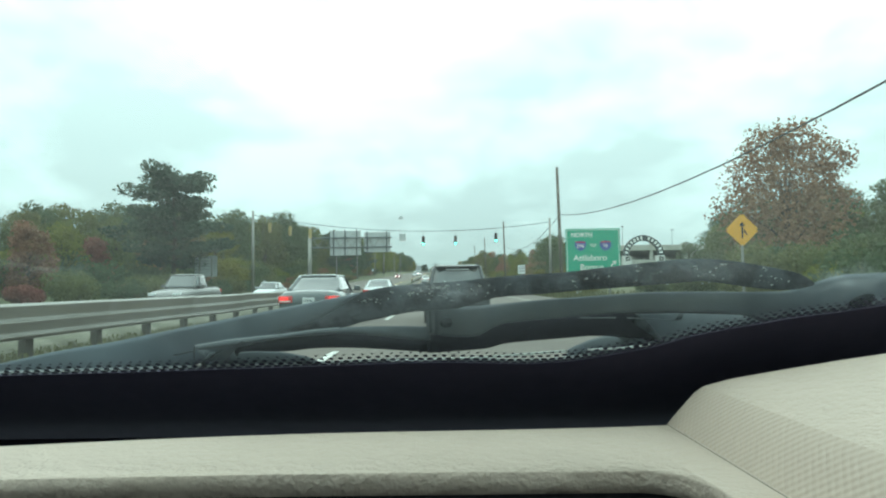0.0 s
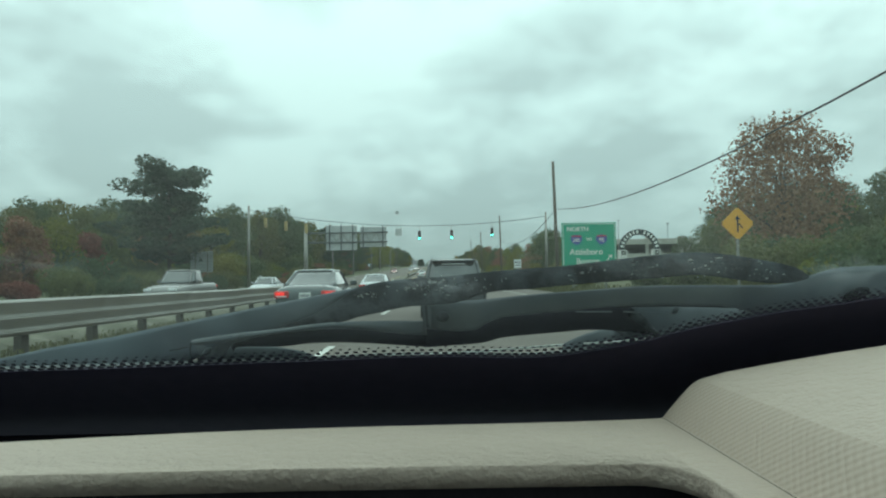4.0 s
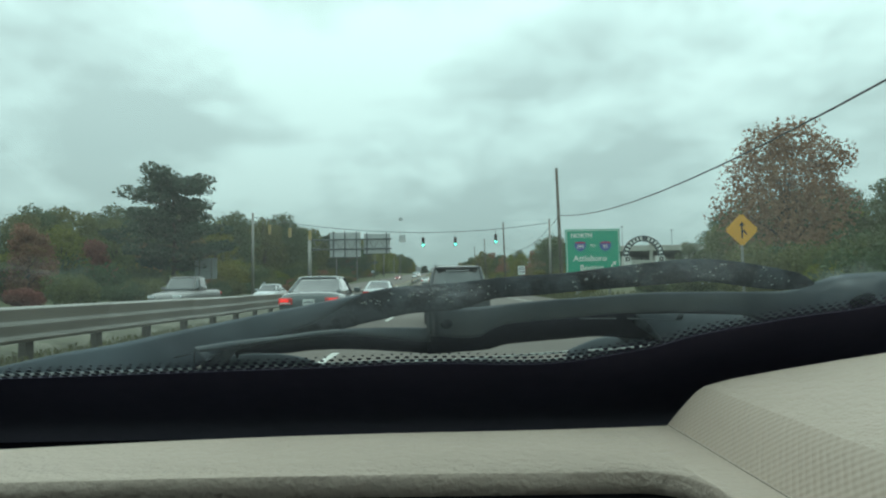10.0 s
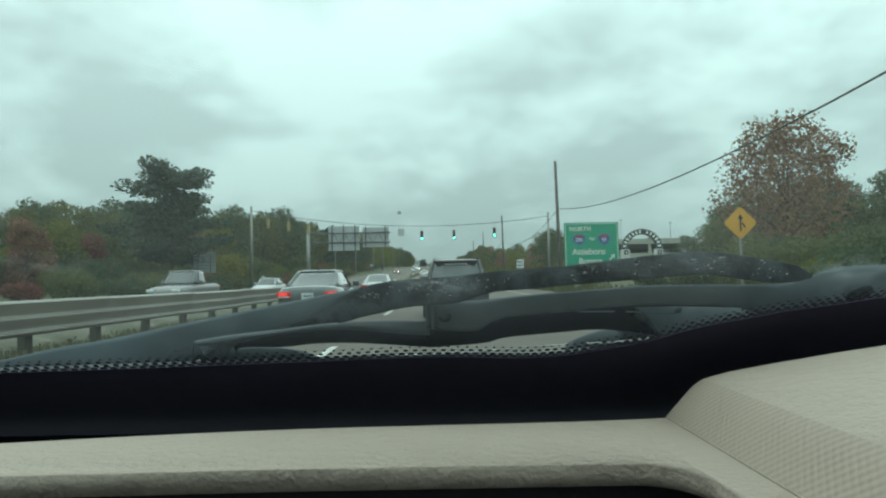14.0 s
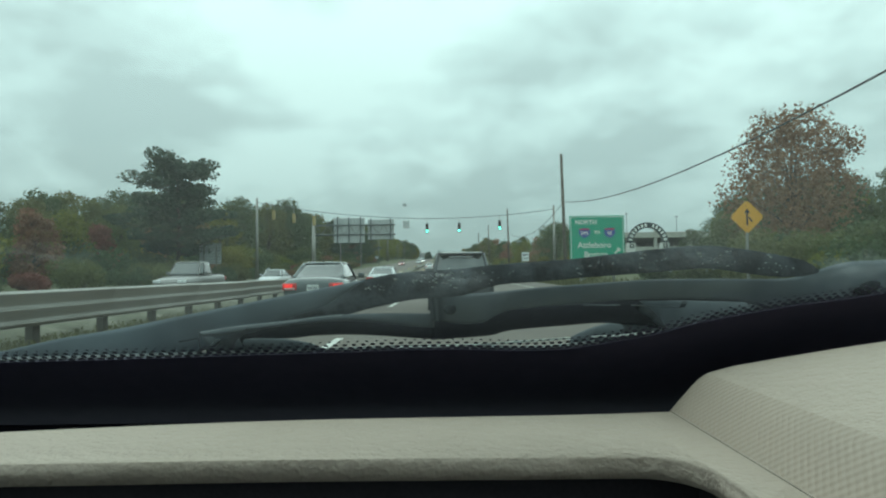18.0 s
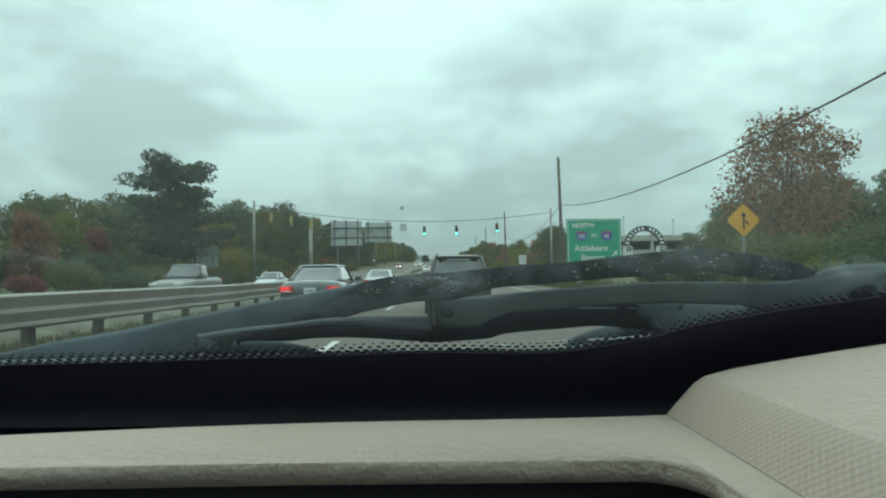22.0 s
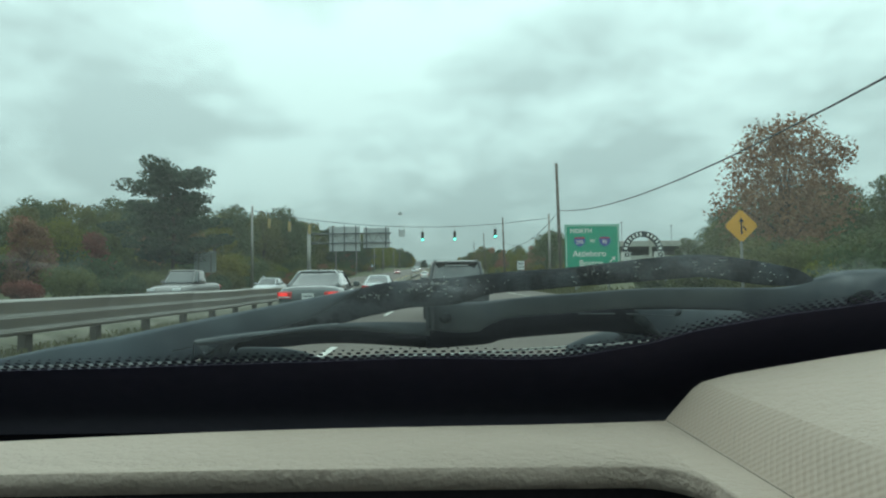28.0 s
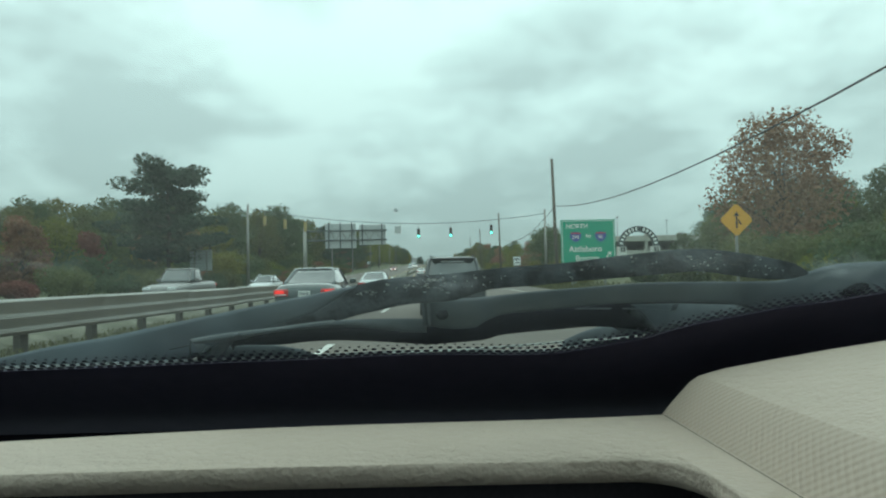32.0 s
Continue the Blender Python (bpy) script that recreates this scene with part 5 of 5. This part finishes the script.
# wiped smudges; the first and fourth paint hazy reflections in the glass
for x, s, rx, rs, amount in ((0.335, 0.014, 0.045, 0.032, 0.16), (0.008, 0.005, 0.036, 0.024, 0.13), (-0.023, 0.011, 0.016, 0.014, 0.14), (-0.317, 0.045, 0.057, 0.024, 0.07), (0.213, 0.028, 0.055, 0.019, 0.05)):
    vs = [(math.cos(a * math.tau / 32), math.sin(a * math.tau / 32), 0.0) for a in range(32)]
    flat = Matrix(((rx, 0, 0, x), (0, -0.819 * rs, 0.573, on_glass(x, s, -0.0062)[1]), (0, 0.573 * rs, 0.819, on_glass(x, s, -0.0062)[2]), (0, 0, 0, 1)))
    part("haze_patch", (vs, [tuple(range(32))]), haze_film(amount), own, "one of the faint pale smudges and painted reflections on the glass", m=UP @ flat)

# the long wiper lying across the glass
BLADE = between(
    [(-0.1782, -0.1044), (-0.1478, -0.0934), (-0.126, -0.0804), (-0.1097, -0.0638), (-0.0905, -0.0405), (-0.0741, -0.0336), (-0.0529, -0.0261), (-0.0246, -0.0216), (0.0083, -0.019), (0.0582, -0.0109), (0.1075, -0.0063),
     (0.1552, 0.0024), (0.202, 0.01), (0.2262, 0.0102), (0.2518, 0.0064), (0.3068, -0.0091), (0.325, -0.0185), (0.338, -0.029)],
    [(-0.1782, -0.1166), (-0.1514, -0.1119), (-0.1302, -0.1047), (-0.1093, -0.0978), (-0.0917, -0.0914), (-0.0798, -0.0849), (-0.0571, -0.0773), (-0.0459, -0.0726), (-0.0266, -0.0671), (0.0084, -0.0642), (0.0244, -0.0578), (0.0477, -0.0452), (0.0865, -0.0407),
     (0.1221, -0.0353), (0.1625, -0.031), (0.2122, -0.0252), (0.2371, -0.0233), (0.2931, -0.0363), (0.325, -0.038), (0.338, -0.031)])
wiper = part("wiper_blade", standing(BLADE, off=0.022, near=1.015), M_RUBBER, own, "black rubber blade with pale spots", m=UP)
part("spoiler", standing(between(
    [(-0.62, -0.205), (-0.545, -0.181), (-0.4749, -0.1588), (-0.4022, -0.1341), (-0.336, -0.1164), (-0.2711, -0.0951), (-0.2098, -0.076), (-0.1514, -0.0577), (-0.0957, -0.0403), (-0.0741, -0.0332)],
    [(-0.62, -0.26), (-0.4986, -0.2005), (-0.369, -0.1939), (-0.3049, -0.1906), (-0.2656, -0.1656), (-0.2267, -0.136), (-0.1944, -0.1242), (-0.1792, -0.1088), (-0.148, -0.0945), (-0.1233, -0.0805), (-0.1044, -0.0639), (-0.0741, -0.0354)]), off=0.018, near=1.0), M_SPOILER, wiper, "slate-blue plastic wind spoiler", m=None)
# the arm from its pivot to the joint, then the rod that holds the lower blade
ARM = between(
    [(-0.0109, -0.0627), (0.0084, -0.0593), (0.0351, -0.0581), (0.0875, -0.05), (0.1391, -0.044), (0.1902, -0.0389), (0.2423, -0.0392), (0.2949, -0.0405), (0.3205, -0.0385), (0.3353, -0.0267), (0.3509, -0.0168), (0.3696, -0.0139), (0.46, -0.011), (0.56, -0.010)],
    [(-0.0119, -0.1083), (0.0086, -0.1145), (0.0344, -0.1141), (0.0437, -0.1045), (0.0532, -0.094), (0.064, -0.0891), (0.1184, -0.0813), (0.1718, -0.0738), (0.2261, -0.0733), (0.2822, -0.0779), (0.32, -0.095), (0.37, -0.100), (0.56, -0.10)])
arm = part("wiper_arm", standing(ARM), M_WIPER, own, "slate-grey painted wiper arm", m=UP)
part("arm_head", standing([(-0.0173, -0.0625), (-0.0129, -0.0568), (-0.0081, -0.0579), (-0.0091, -0.1117), (-0.0172, -0.1081)], ARM, near=0.99, thick=0.03), M_WIPER, arm)
part("arm_slot", standing([(-0.0142, -0.066), (-0.0118, -0.066), (-0.0112, -0.106), (-0.0140, -0.106)], ARM, near=0.985, thick=0.004), M_RUBBER, arm, "dark slot behind the joint")
part("arm_rivet", standing([(0.0030 + 0.0064 * math.cos(a * math.tau / 16), -0.0873 + 0.0100 * math.sin(a * math.tau / 16)) for a in range(16)], ARM, near=0.992, thick=0.006), M_RUBBER, arm, "round black rivet")
# the shade in the hollow of the arm is put in as black colour
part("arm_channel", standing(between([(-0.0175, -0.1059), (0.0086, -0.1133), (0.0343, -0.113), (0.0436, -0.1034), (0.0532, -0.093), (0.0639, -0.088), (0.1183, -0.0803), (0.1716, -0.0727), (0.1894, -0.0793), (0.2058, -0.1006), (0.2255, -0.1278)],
                                     [(-0.0175, -0.1474), (0.0087, -0.1446), (0.0383, -0.1407), (0.0499, -0.1375), (0.067, -0.1287), (0.1241, -0.1202), (0.1523, -0.1165), (0.1818, -0.1197), (0.2126, -0.1274), (0.2255, -0.134)]), near=0.99), M_FELT_SHADE, arm, "hollow underside of the arm, its shade painted black")
ROD = between(
    [(-0.2558, -0.1257), (-0.2212, -0.1165), (-0.1911, -0.1107), (-0.1616, -0.106), (-0.132, -0.0993), (-0.1033, -0.0947), (-0.0891, -0.093), (-0.0528, -0.0925), (-0.0305, -0.0932), (-0.0127, -0.0942)],
    [(-0.2558, -0.135), (-0.2254, -0.1313), (-0.1938, -0.1219), (-0.1632, -0.1137), (-0.1338, -0.109), (-0.105, -0.1066), (-0.0769, -0.1097), (-0.0489, -0.1161), (-0.0318, -0.12), (-0.0127, -0.1217)])
rod = part("wiper_rod", standing(ROD, near=0.985), M_WIPER, own, "slate-grey rod between joint and blade clip", m=UP)
# a black strip paints the shade below the rod
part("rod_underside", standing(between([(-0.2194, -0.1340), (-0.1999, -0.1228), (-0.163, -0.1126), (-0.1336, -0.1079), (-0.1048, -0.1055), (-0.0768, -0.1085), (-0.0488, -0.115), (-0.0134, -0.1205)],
                                       [(-0.2194, -0.1518), (-0.2102, -0.1401), (-0.1659, -0.1403), (-0.1384, -0.1352), (-0.1088, -0.1338), (-0.0796, -0.1359), (-0.0505, -0.1403), (-0.0134, -0.1463)])), M_FELT_SHADE, rod, "underside of the rod, its shade painted black")
part("blade_clip", standing([(-0.2567, -0.1269), (-0.2339, -0.1206), (-0.2024, -0.1148), (-0.2106, -0.1283), (-0.2232, -0.1445), (-0.233, -0.1666), (-0.2567, -0.168)], near=0.985), M_WIPER, rod, "moulded clip")
part("clip_notch", standing([(-0.2552, -0.1558), (-0.2449, -0.1414), (-0.2383, -0.1392), (-0.2417, -0.1488), (-0.2485, -0.1573)], [(-0.2567, -0.168), (-0.233, -0.1666), (-0.233, -0.12), (-0.2567, -0.127)], near=0.98, thick=0.003), M_RUBBER, rod, "dark notch in the clip")
low = part("lower_blade", standing(between([(-0.262, -0.1433), (-0.2099, -0.1389), (-0.1861, -0.1385), (-0.1691, -0.1414), (-0.1471, -0.1506), (-0.134, -0.1622)],
                                           [(-0.262, -0.1849), (-0.2206, -0.18), (-0.1954, -0.1782), (-0.1767, -0.1775), (-0.1517, -0.1757), (-0.134, -0.1711)]), off=0.006), M_WIPER, own, "lower edge of a parked slate blade", m=UP)
part("blade_end", standing(between([(0.1299, -0.1436), (0.143, -0.1299), (0.1585, -0.119), (0.18, -0.1118), (0.1968, -0.1101), (0.2109, -0.1161), (0.2261, -0.1301)],
                                   [(0.1299, -0.1786), (0.15, -0.1714), (0.1671, -0.1643), (0.1889, -0.1527), (0.2059, -0.1484), (0.218, -0.1439), (0.2261, -0.1372)]), near=0.995), M_WIPER, own, "slate tip of the lower blade", m=UP)
part("blade_brace", standing(between([(0.185, -0.0760), (0.2, -0.0900), (0.2255, -0.125)], [(0.185, -0.090), (0.2, -0.106), (0.2255, -0.133)]), near=0.98), M_RUBBER, own, "black bracket beside the blade", m=UP)
part("cowl_cover", standing(between([(0.1768, -0.0719), (0.2255, -0.0713), (0.2811, -0.0749), (0.3299, -0.0615), (0.42, -0.05), (0.6, -0.04)], [(0.1768, -0.1198), (0.2155, -0.1391), (0.2692, -0.1223), (0.3212, -0.1073), (0.42, -0.11), (0.6, -0.11)]), near=1.02), M_WIPER, own, "slate plastic cowl cover below the arm", m=UP)
part("cowl_seam", tubes(([on_glass(0.17, -0.0735, 0.02), on_glass(0.226, -0.0735, 0.02), on_glass(0.29, -0.078, 0.02)], 0.0012), sides=6), M_TRAY, own, "black seam of the cowl", m=UP)
part("cowl_clip", standing([(0.2275, -0.077), (0.2330, -0.077), (0.2330, -0.088), (0.2275, -0.088)], ARM, near=0.995, thick=0.006), M_RUBBER, own, "small black clip on the cowl", m=UP)
for a, b in (((0.129, -0.069), (0.1641, -0.07)), ((0.1749, -0.0703), (0.2248, -0.0758))):
    part("cowl_ridge", tubes(([on_glass(*a, 0.012), on_glass(*b, 0.012)], 0.0006), sides=6), M_WIPER, own, "thin pale ridge on the cowl", m=UP)
# the first thin tube paints the rim light along the top of the rod
for run, material, label in (([(-0.2463, -0.105), (-0.213, -0.0961), (-0.184, -0.0905), (-0.1556, -0.086), (-0.1271, -0.0795), (-0.0995, -0.0751)], M_EDGE_GLEAM, "pale line painting the highlight on the rod edge"),
                             ([(-0.2461, -0.1061), (-0.2523, -0.1219), (-0.2563, -0.136)], M_RUBBER, "dark end of the clip"), ([(-0.2734, -0.1236), (-0.2627, -0.1204), (-0.2521, -0.1161)], M_RUBBER, "dark gap before the clip")):
    part("rod_edge", tubes((bend([on_glass(*p, 0.008) for p in run], 4), 0.0007), sides=6), material, rod, label)
part("pivot_cap", standing([(0.3953 + 0.0115 * math.cos(a * math.tau / 24), -0.0585 + 0.0125 * math.sin(a * math.tau / 24)) for a in range(24)], ARM, near=0.985), M_RUBBER, own, "round black pivot cap", m=UP)
# white sheeting paints the bright reflection on this strip
for run in ([(-0.0553, -0.1339), (-0.0148, -0.1328), (0.037, -0.1291), (0.0825, -0.1235), (0.1245, -0.1185)], [(0.144, -0.1162), (0.1746, -0.1138), (0.2043, -0.1085)]):
    part("chrome_strip", tubes((bend([on_glass(*p, 0.004) for p in run], 4), 0.0011), sides=6), M_SIGN_W, own, "thin strip at the foot of the glass, its reflection painted white", m=UP)
def beyond(x, s):
    """The point outside the glass that lies behind a point of its inner face, as seen from the seat."""
    p = Vector(on_glass(x, s, -0.0068)) * 1.0905
    return p.x, (p.z - 0.0164) / 0.573


# added strip outside the glass; its grey stands for the reflection behind the dots
backing = [(x / 40 - 0.6, frit_edge(x / 40 - 0.6)) for x in range(31)]
part("glass_seal", standing([beyond(x, e + 0.0095) for x, e in backing] + [beyond(x, e - 0.005) for x, e in reversed(backing)], near=0.99, thick=0.004), M_BACKING, own, "added grey strip painting pale glints behind the border dots", m=UP)

NEARER = UP @ Matrix.Scale(0.84, 4)
# dashboard top: a thick cream slab with a raised rim round the black tray
corner = [(0.150 + 0.050 * math.sin(a * math.pi / 24), 0.463 + 0.050 * math.cos(a * math.pi / 24)) for a in range(13)]
far_edge = [(p.x, p.y) for p in bend([(0.262, 0.676, 0), (0.126, 0.664, 0), (-0.168, 0.653, 0), (-0.435, 0.618, 0), (-0.75, 0.56, 0)], 6)]
bm = plate(bmesh.new(), far_edge + [(-0.75, 0.49), (-0.45, 0.507), (-0.13, 0.514)] + corner + [(0.200, -0.1), (0.262, -0.1)], 0.018, lambda a, b, c: (a, b, -0.167 + c))
bmesh.ops.bevel(bm, geom=[e for e in bm.edges if min(v.co.z for v in e.verts) > -0.155], offset=0.009, segments=4, affect="EDGES", clamp_overlap=True)
part("dashboard_top", bm, M_CREAM, own, "cream grained vinyl dashboard with a rounded rim", smooth=True, m=NEARER)
part("dashboard_tray", boxes(((-0.75, -0.1, -0.24), (0.205, 0.52, -0.225))), M_TRAY, own, "black recessed storage tray", m=NEARER)
part("tray_wall", boxes(((-0.75, 0.522, -0.24), (0.206, 0.54, -0.168)), ((0.206, -0.1, -0.24), (0.22, 0.54, -0.168))), M_TRAY, own, "black wall of the tray", m=NEARER)
part("defroster_panel", boxes(((-0.76, 0.53, -0.42), (0.76, 0.742, -0.171))), M_FELT_SHADE, own, "matt black panel at the foot of the windshield", m=UP)
# raised pad on the passenger side: woven flank and smooth domed top
flank = [(0.239, -0.152), (0.246, -0.142), (0.258, -0.126), (0.267, -0.1145), (0.2755, -0.1075)]
dome = [(0.2755, -0.1075), (0.282, -0.105), (0.30, -0.0985), (0.335, -0.0895), (0.39, -0.0762), (0.45, -0.067), (0.52, -0.064), (0.60, -0.078), (0.68, -0.098), (0.75, -0.13)]


def pad_end(x):
    return 0.680 - 0.42 * (x - 0.246) * (1 if x < 0.39 else 0.0) - (0.0605 + (x - 0.39) * 0.1 if x >= 0.39 else 0.0)


def pad(prof):
    bm = bmesh.new()
    rows = []
    for j in range(14):
        u = j / 12.2 if j < 13 else 1.0
        rows.append([bm.verts.new((x, -0.1 + (pad_end(x) + 0.1) * u, z)) for x, z in prof])
    rows.append([bm.verts.new((x, pad_end(x) + 0.001, z - 0.001)) for x, z in prof])
    rows.append([bm.verts.new((x, pad_end(x) + 0.006, -0.168)) for x, z in prof])
    for q, w in zip(rows, rows[1:]):
        for i in range(len(prof) - 1):
            bm.faces.new((q[i], q[i + 1], w[i + 1], w[i]))
    return bm


part("pad_flank", pad(flank), M_WEAVE, own, "cream vinyl pressed in a small weave", smooth=True, m=NEARER)
part("pad_seam", tubes(([(0.2385, -0.1, -0.1500), (0.2385, 0.677, -0.1500)], 0.0014), sides=6), M_SEAM, own, "dark seam at the foot of the pad", m=NEARER)
part("pad_top", pad(dome), M_CREAM, own, "smooth cream domed airbag cover", smooth=True, m=NEARER)
# the rest of the car, which closes round the camera
shell = []
for y, k, zb, zt in ((-2.42, 0.78, 0.45, 0.70), (-2.36, 0.92, 0.34, 0.80), (-2.2, 0.98, 0.28, 0.84), (-1.4, 1.0, 0.24, 0.84), (-0.3, 1.0, 0.23, 0.84), (0.62, 1.0, 0.23, 0.82), (0.85, 0.99, 0.24, 0.84),
                     (1.2, 0.97, 0.25, 0.80), (1.6, 0.94, 0.27, 0.71), (1.86, 0.86, 0.30, 0.60), (1.95, 0.74, 0.36, 0.52)):
    q = 0.87 * k
    half = [(q * 0.84, zb), (q * 0.98, zb + 0.08), (q, zb + 0.22), (q * 0.985, zt - 0.13), (q * 0.95, zt - 0.04), (q * 0.86, zt), (q * 0.4, zt + 0.015)]
    shell.append([(x, y, z - EYE_Z) for x, z in half] + [(-x, y, z - EYE_Z) for x, z in reversed(half)])
body = part("body", ring_loft(bmesh.new(), shell), M_P_OWN, own, "grey painted body and bonnet", smooth=True, m=UP)
rr = []
for f, z in ((1.0, 0.352), (1.03, 0.372), (0.97, 0.40), (0.78, 0.425), (0.4, 0.435)):
    rr.append([(x * f, -0.93 + (y + 0.93) * (1 - (1 - f) * 0.5), z) for x, y in ((-0.66, -1.88), (0.66, -1.88), (0.68, -0.6), (0.62, 0.02), (-0.62, 0.02), (-0.68, -0.6))])
part("roof", ring_loft(bmesh.new(), rr), M_P_OWN, own, smooth=True, m=UP)
part("roof_lining", boxes(((-0.62, -1.84, 0.338), (0.62, 0.0, 0.35)), bevel=0.004), M_CLOTH, own, "pale cloth roof lining", m=UP)
for s in (-1, 1):
    part("windshield_pillar", tubes(([(s * 0.765, 0.80, -0.20), (s * 0.70, 0.4, 0.10), (s * 0.65, 0.0, 0.37)], 0.04, 0.035), sides=10), M_P_OWN, own, smooth=True, m=UP)
    part("roof_pillar", tubes(([(s * 0.82, -0.62, -0.26), (s * 0.675, -0.66, 0.37)], 0.045), sides=10), M_P_OWN, own, smooth=True, m=UP)
    part("roof_pillar", tubes(([(s * 0.80, -2.1, -0.26), (s * 0.66, -1.84, 0.37)], 0.07, 0.06), sides=10), M_P_OWN, own, smooth=True, m=UP)
    for y0, y1 in ((-0.6, 0.74), (-2.0, -0.64)):
        d = part("door", boxes(((min(s * 0.80, s * 0.885), y0, -0.78), (max(s * 0.80, s * 0.885), y1, -0.17)), bevel=0.025), M_P_OWN, own, "grey door with a cream inner face", m=UP)
        part("handle", boxes(((min(s * 0.885, s * 0.905), y0 + 0.1, -0.33), (max(s * 0.885, s * 0.905), y0 + 0.26, -0.30)), bevel=0.005), M_BLACK, d)
    part("mirror", boxes(((min(s * 0.86, s * 1.06), 0.52, -0.16), (max(s * 0.86, s * 1.06), 0.64, -0.01)), bevel=0.03), M_P_OWN, own, m=UP)
    part("headlight", boxes(((min(s * 0.42, s * 0.74), 1.72, -0.60), (max(s * 0.42, s * 0.74), 1.93, -0.46)), bevel=0.03), M_HEAD, own, m=UP)
    part("tail_light", boxes(((min(s * 0.56, s * 0.80), -2.44, -0.46), (max(s * 0.56, s * 0.80), -2.3, -0.30)), bevel=0.03), M_TAIL, own, m=UP)
    for y in (1.22, -1.5):
        w = part("wheel", tubes(([(s * 0.68, y, 0.32), (s * 0.72, y, 0.32), (s * 0.86, y, 0.32), (s * 0.89, y, 0.32)], 0.32), sides=28), M_TYRE, own, "black tyre")
        part("rim", tubes(([(s * 0.86, y, 0.32), (s * 0.897, y, 0.32)], 0.21, 0.19), sides=18), M_RIM, w)
    bm = bmesh.new()
    for pts in (((0.80, 0.66, -0.17), (0.80, -0.58, -0.17), (0.69, -0.62, 0.35), (0.67, 0.03, 0.35)), ((0.80, -0.66, -0.17), (0.79, -2.02, -0.17), (0.68, -1.80, 0.35), (0.69, -0.70, 0.35))):
        bm.faces.new([bm.verts.new((s * x, y, z)) for x, y, z in pts])
    bmesh.ops.solidify(bm, geom=bm.faces[:], thickness=0.004)
    g = part("side_windows", bm, M_GLASS, own, m=UP)
    g.visible_shadow = False
bm = bmesh.new()
bm.faces.new([bm.verts.new(p) for p in ((-0.74, -2.2, -0.24), (0.74, -2.2, -0.24), (0.62, -1.88, 0.345), (-0.62, -1.88, 0.345))])
bmesh.ops.solidify(bm, geom=bm.faces[:], thickness=0.004)
g = part("rear_window", bm, M_GLASS, own, m=UP)
g.visible_shadow = False
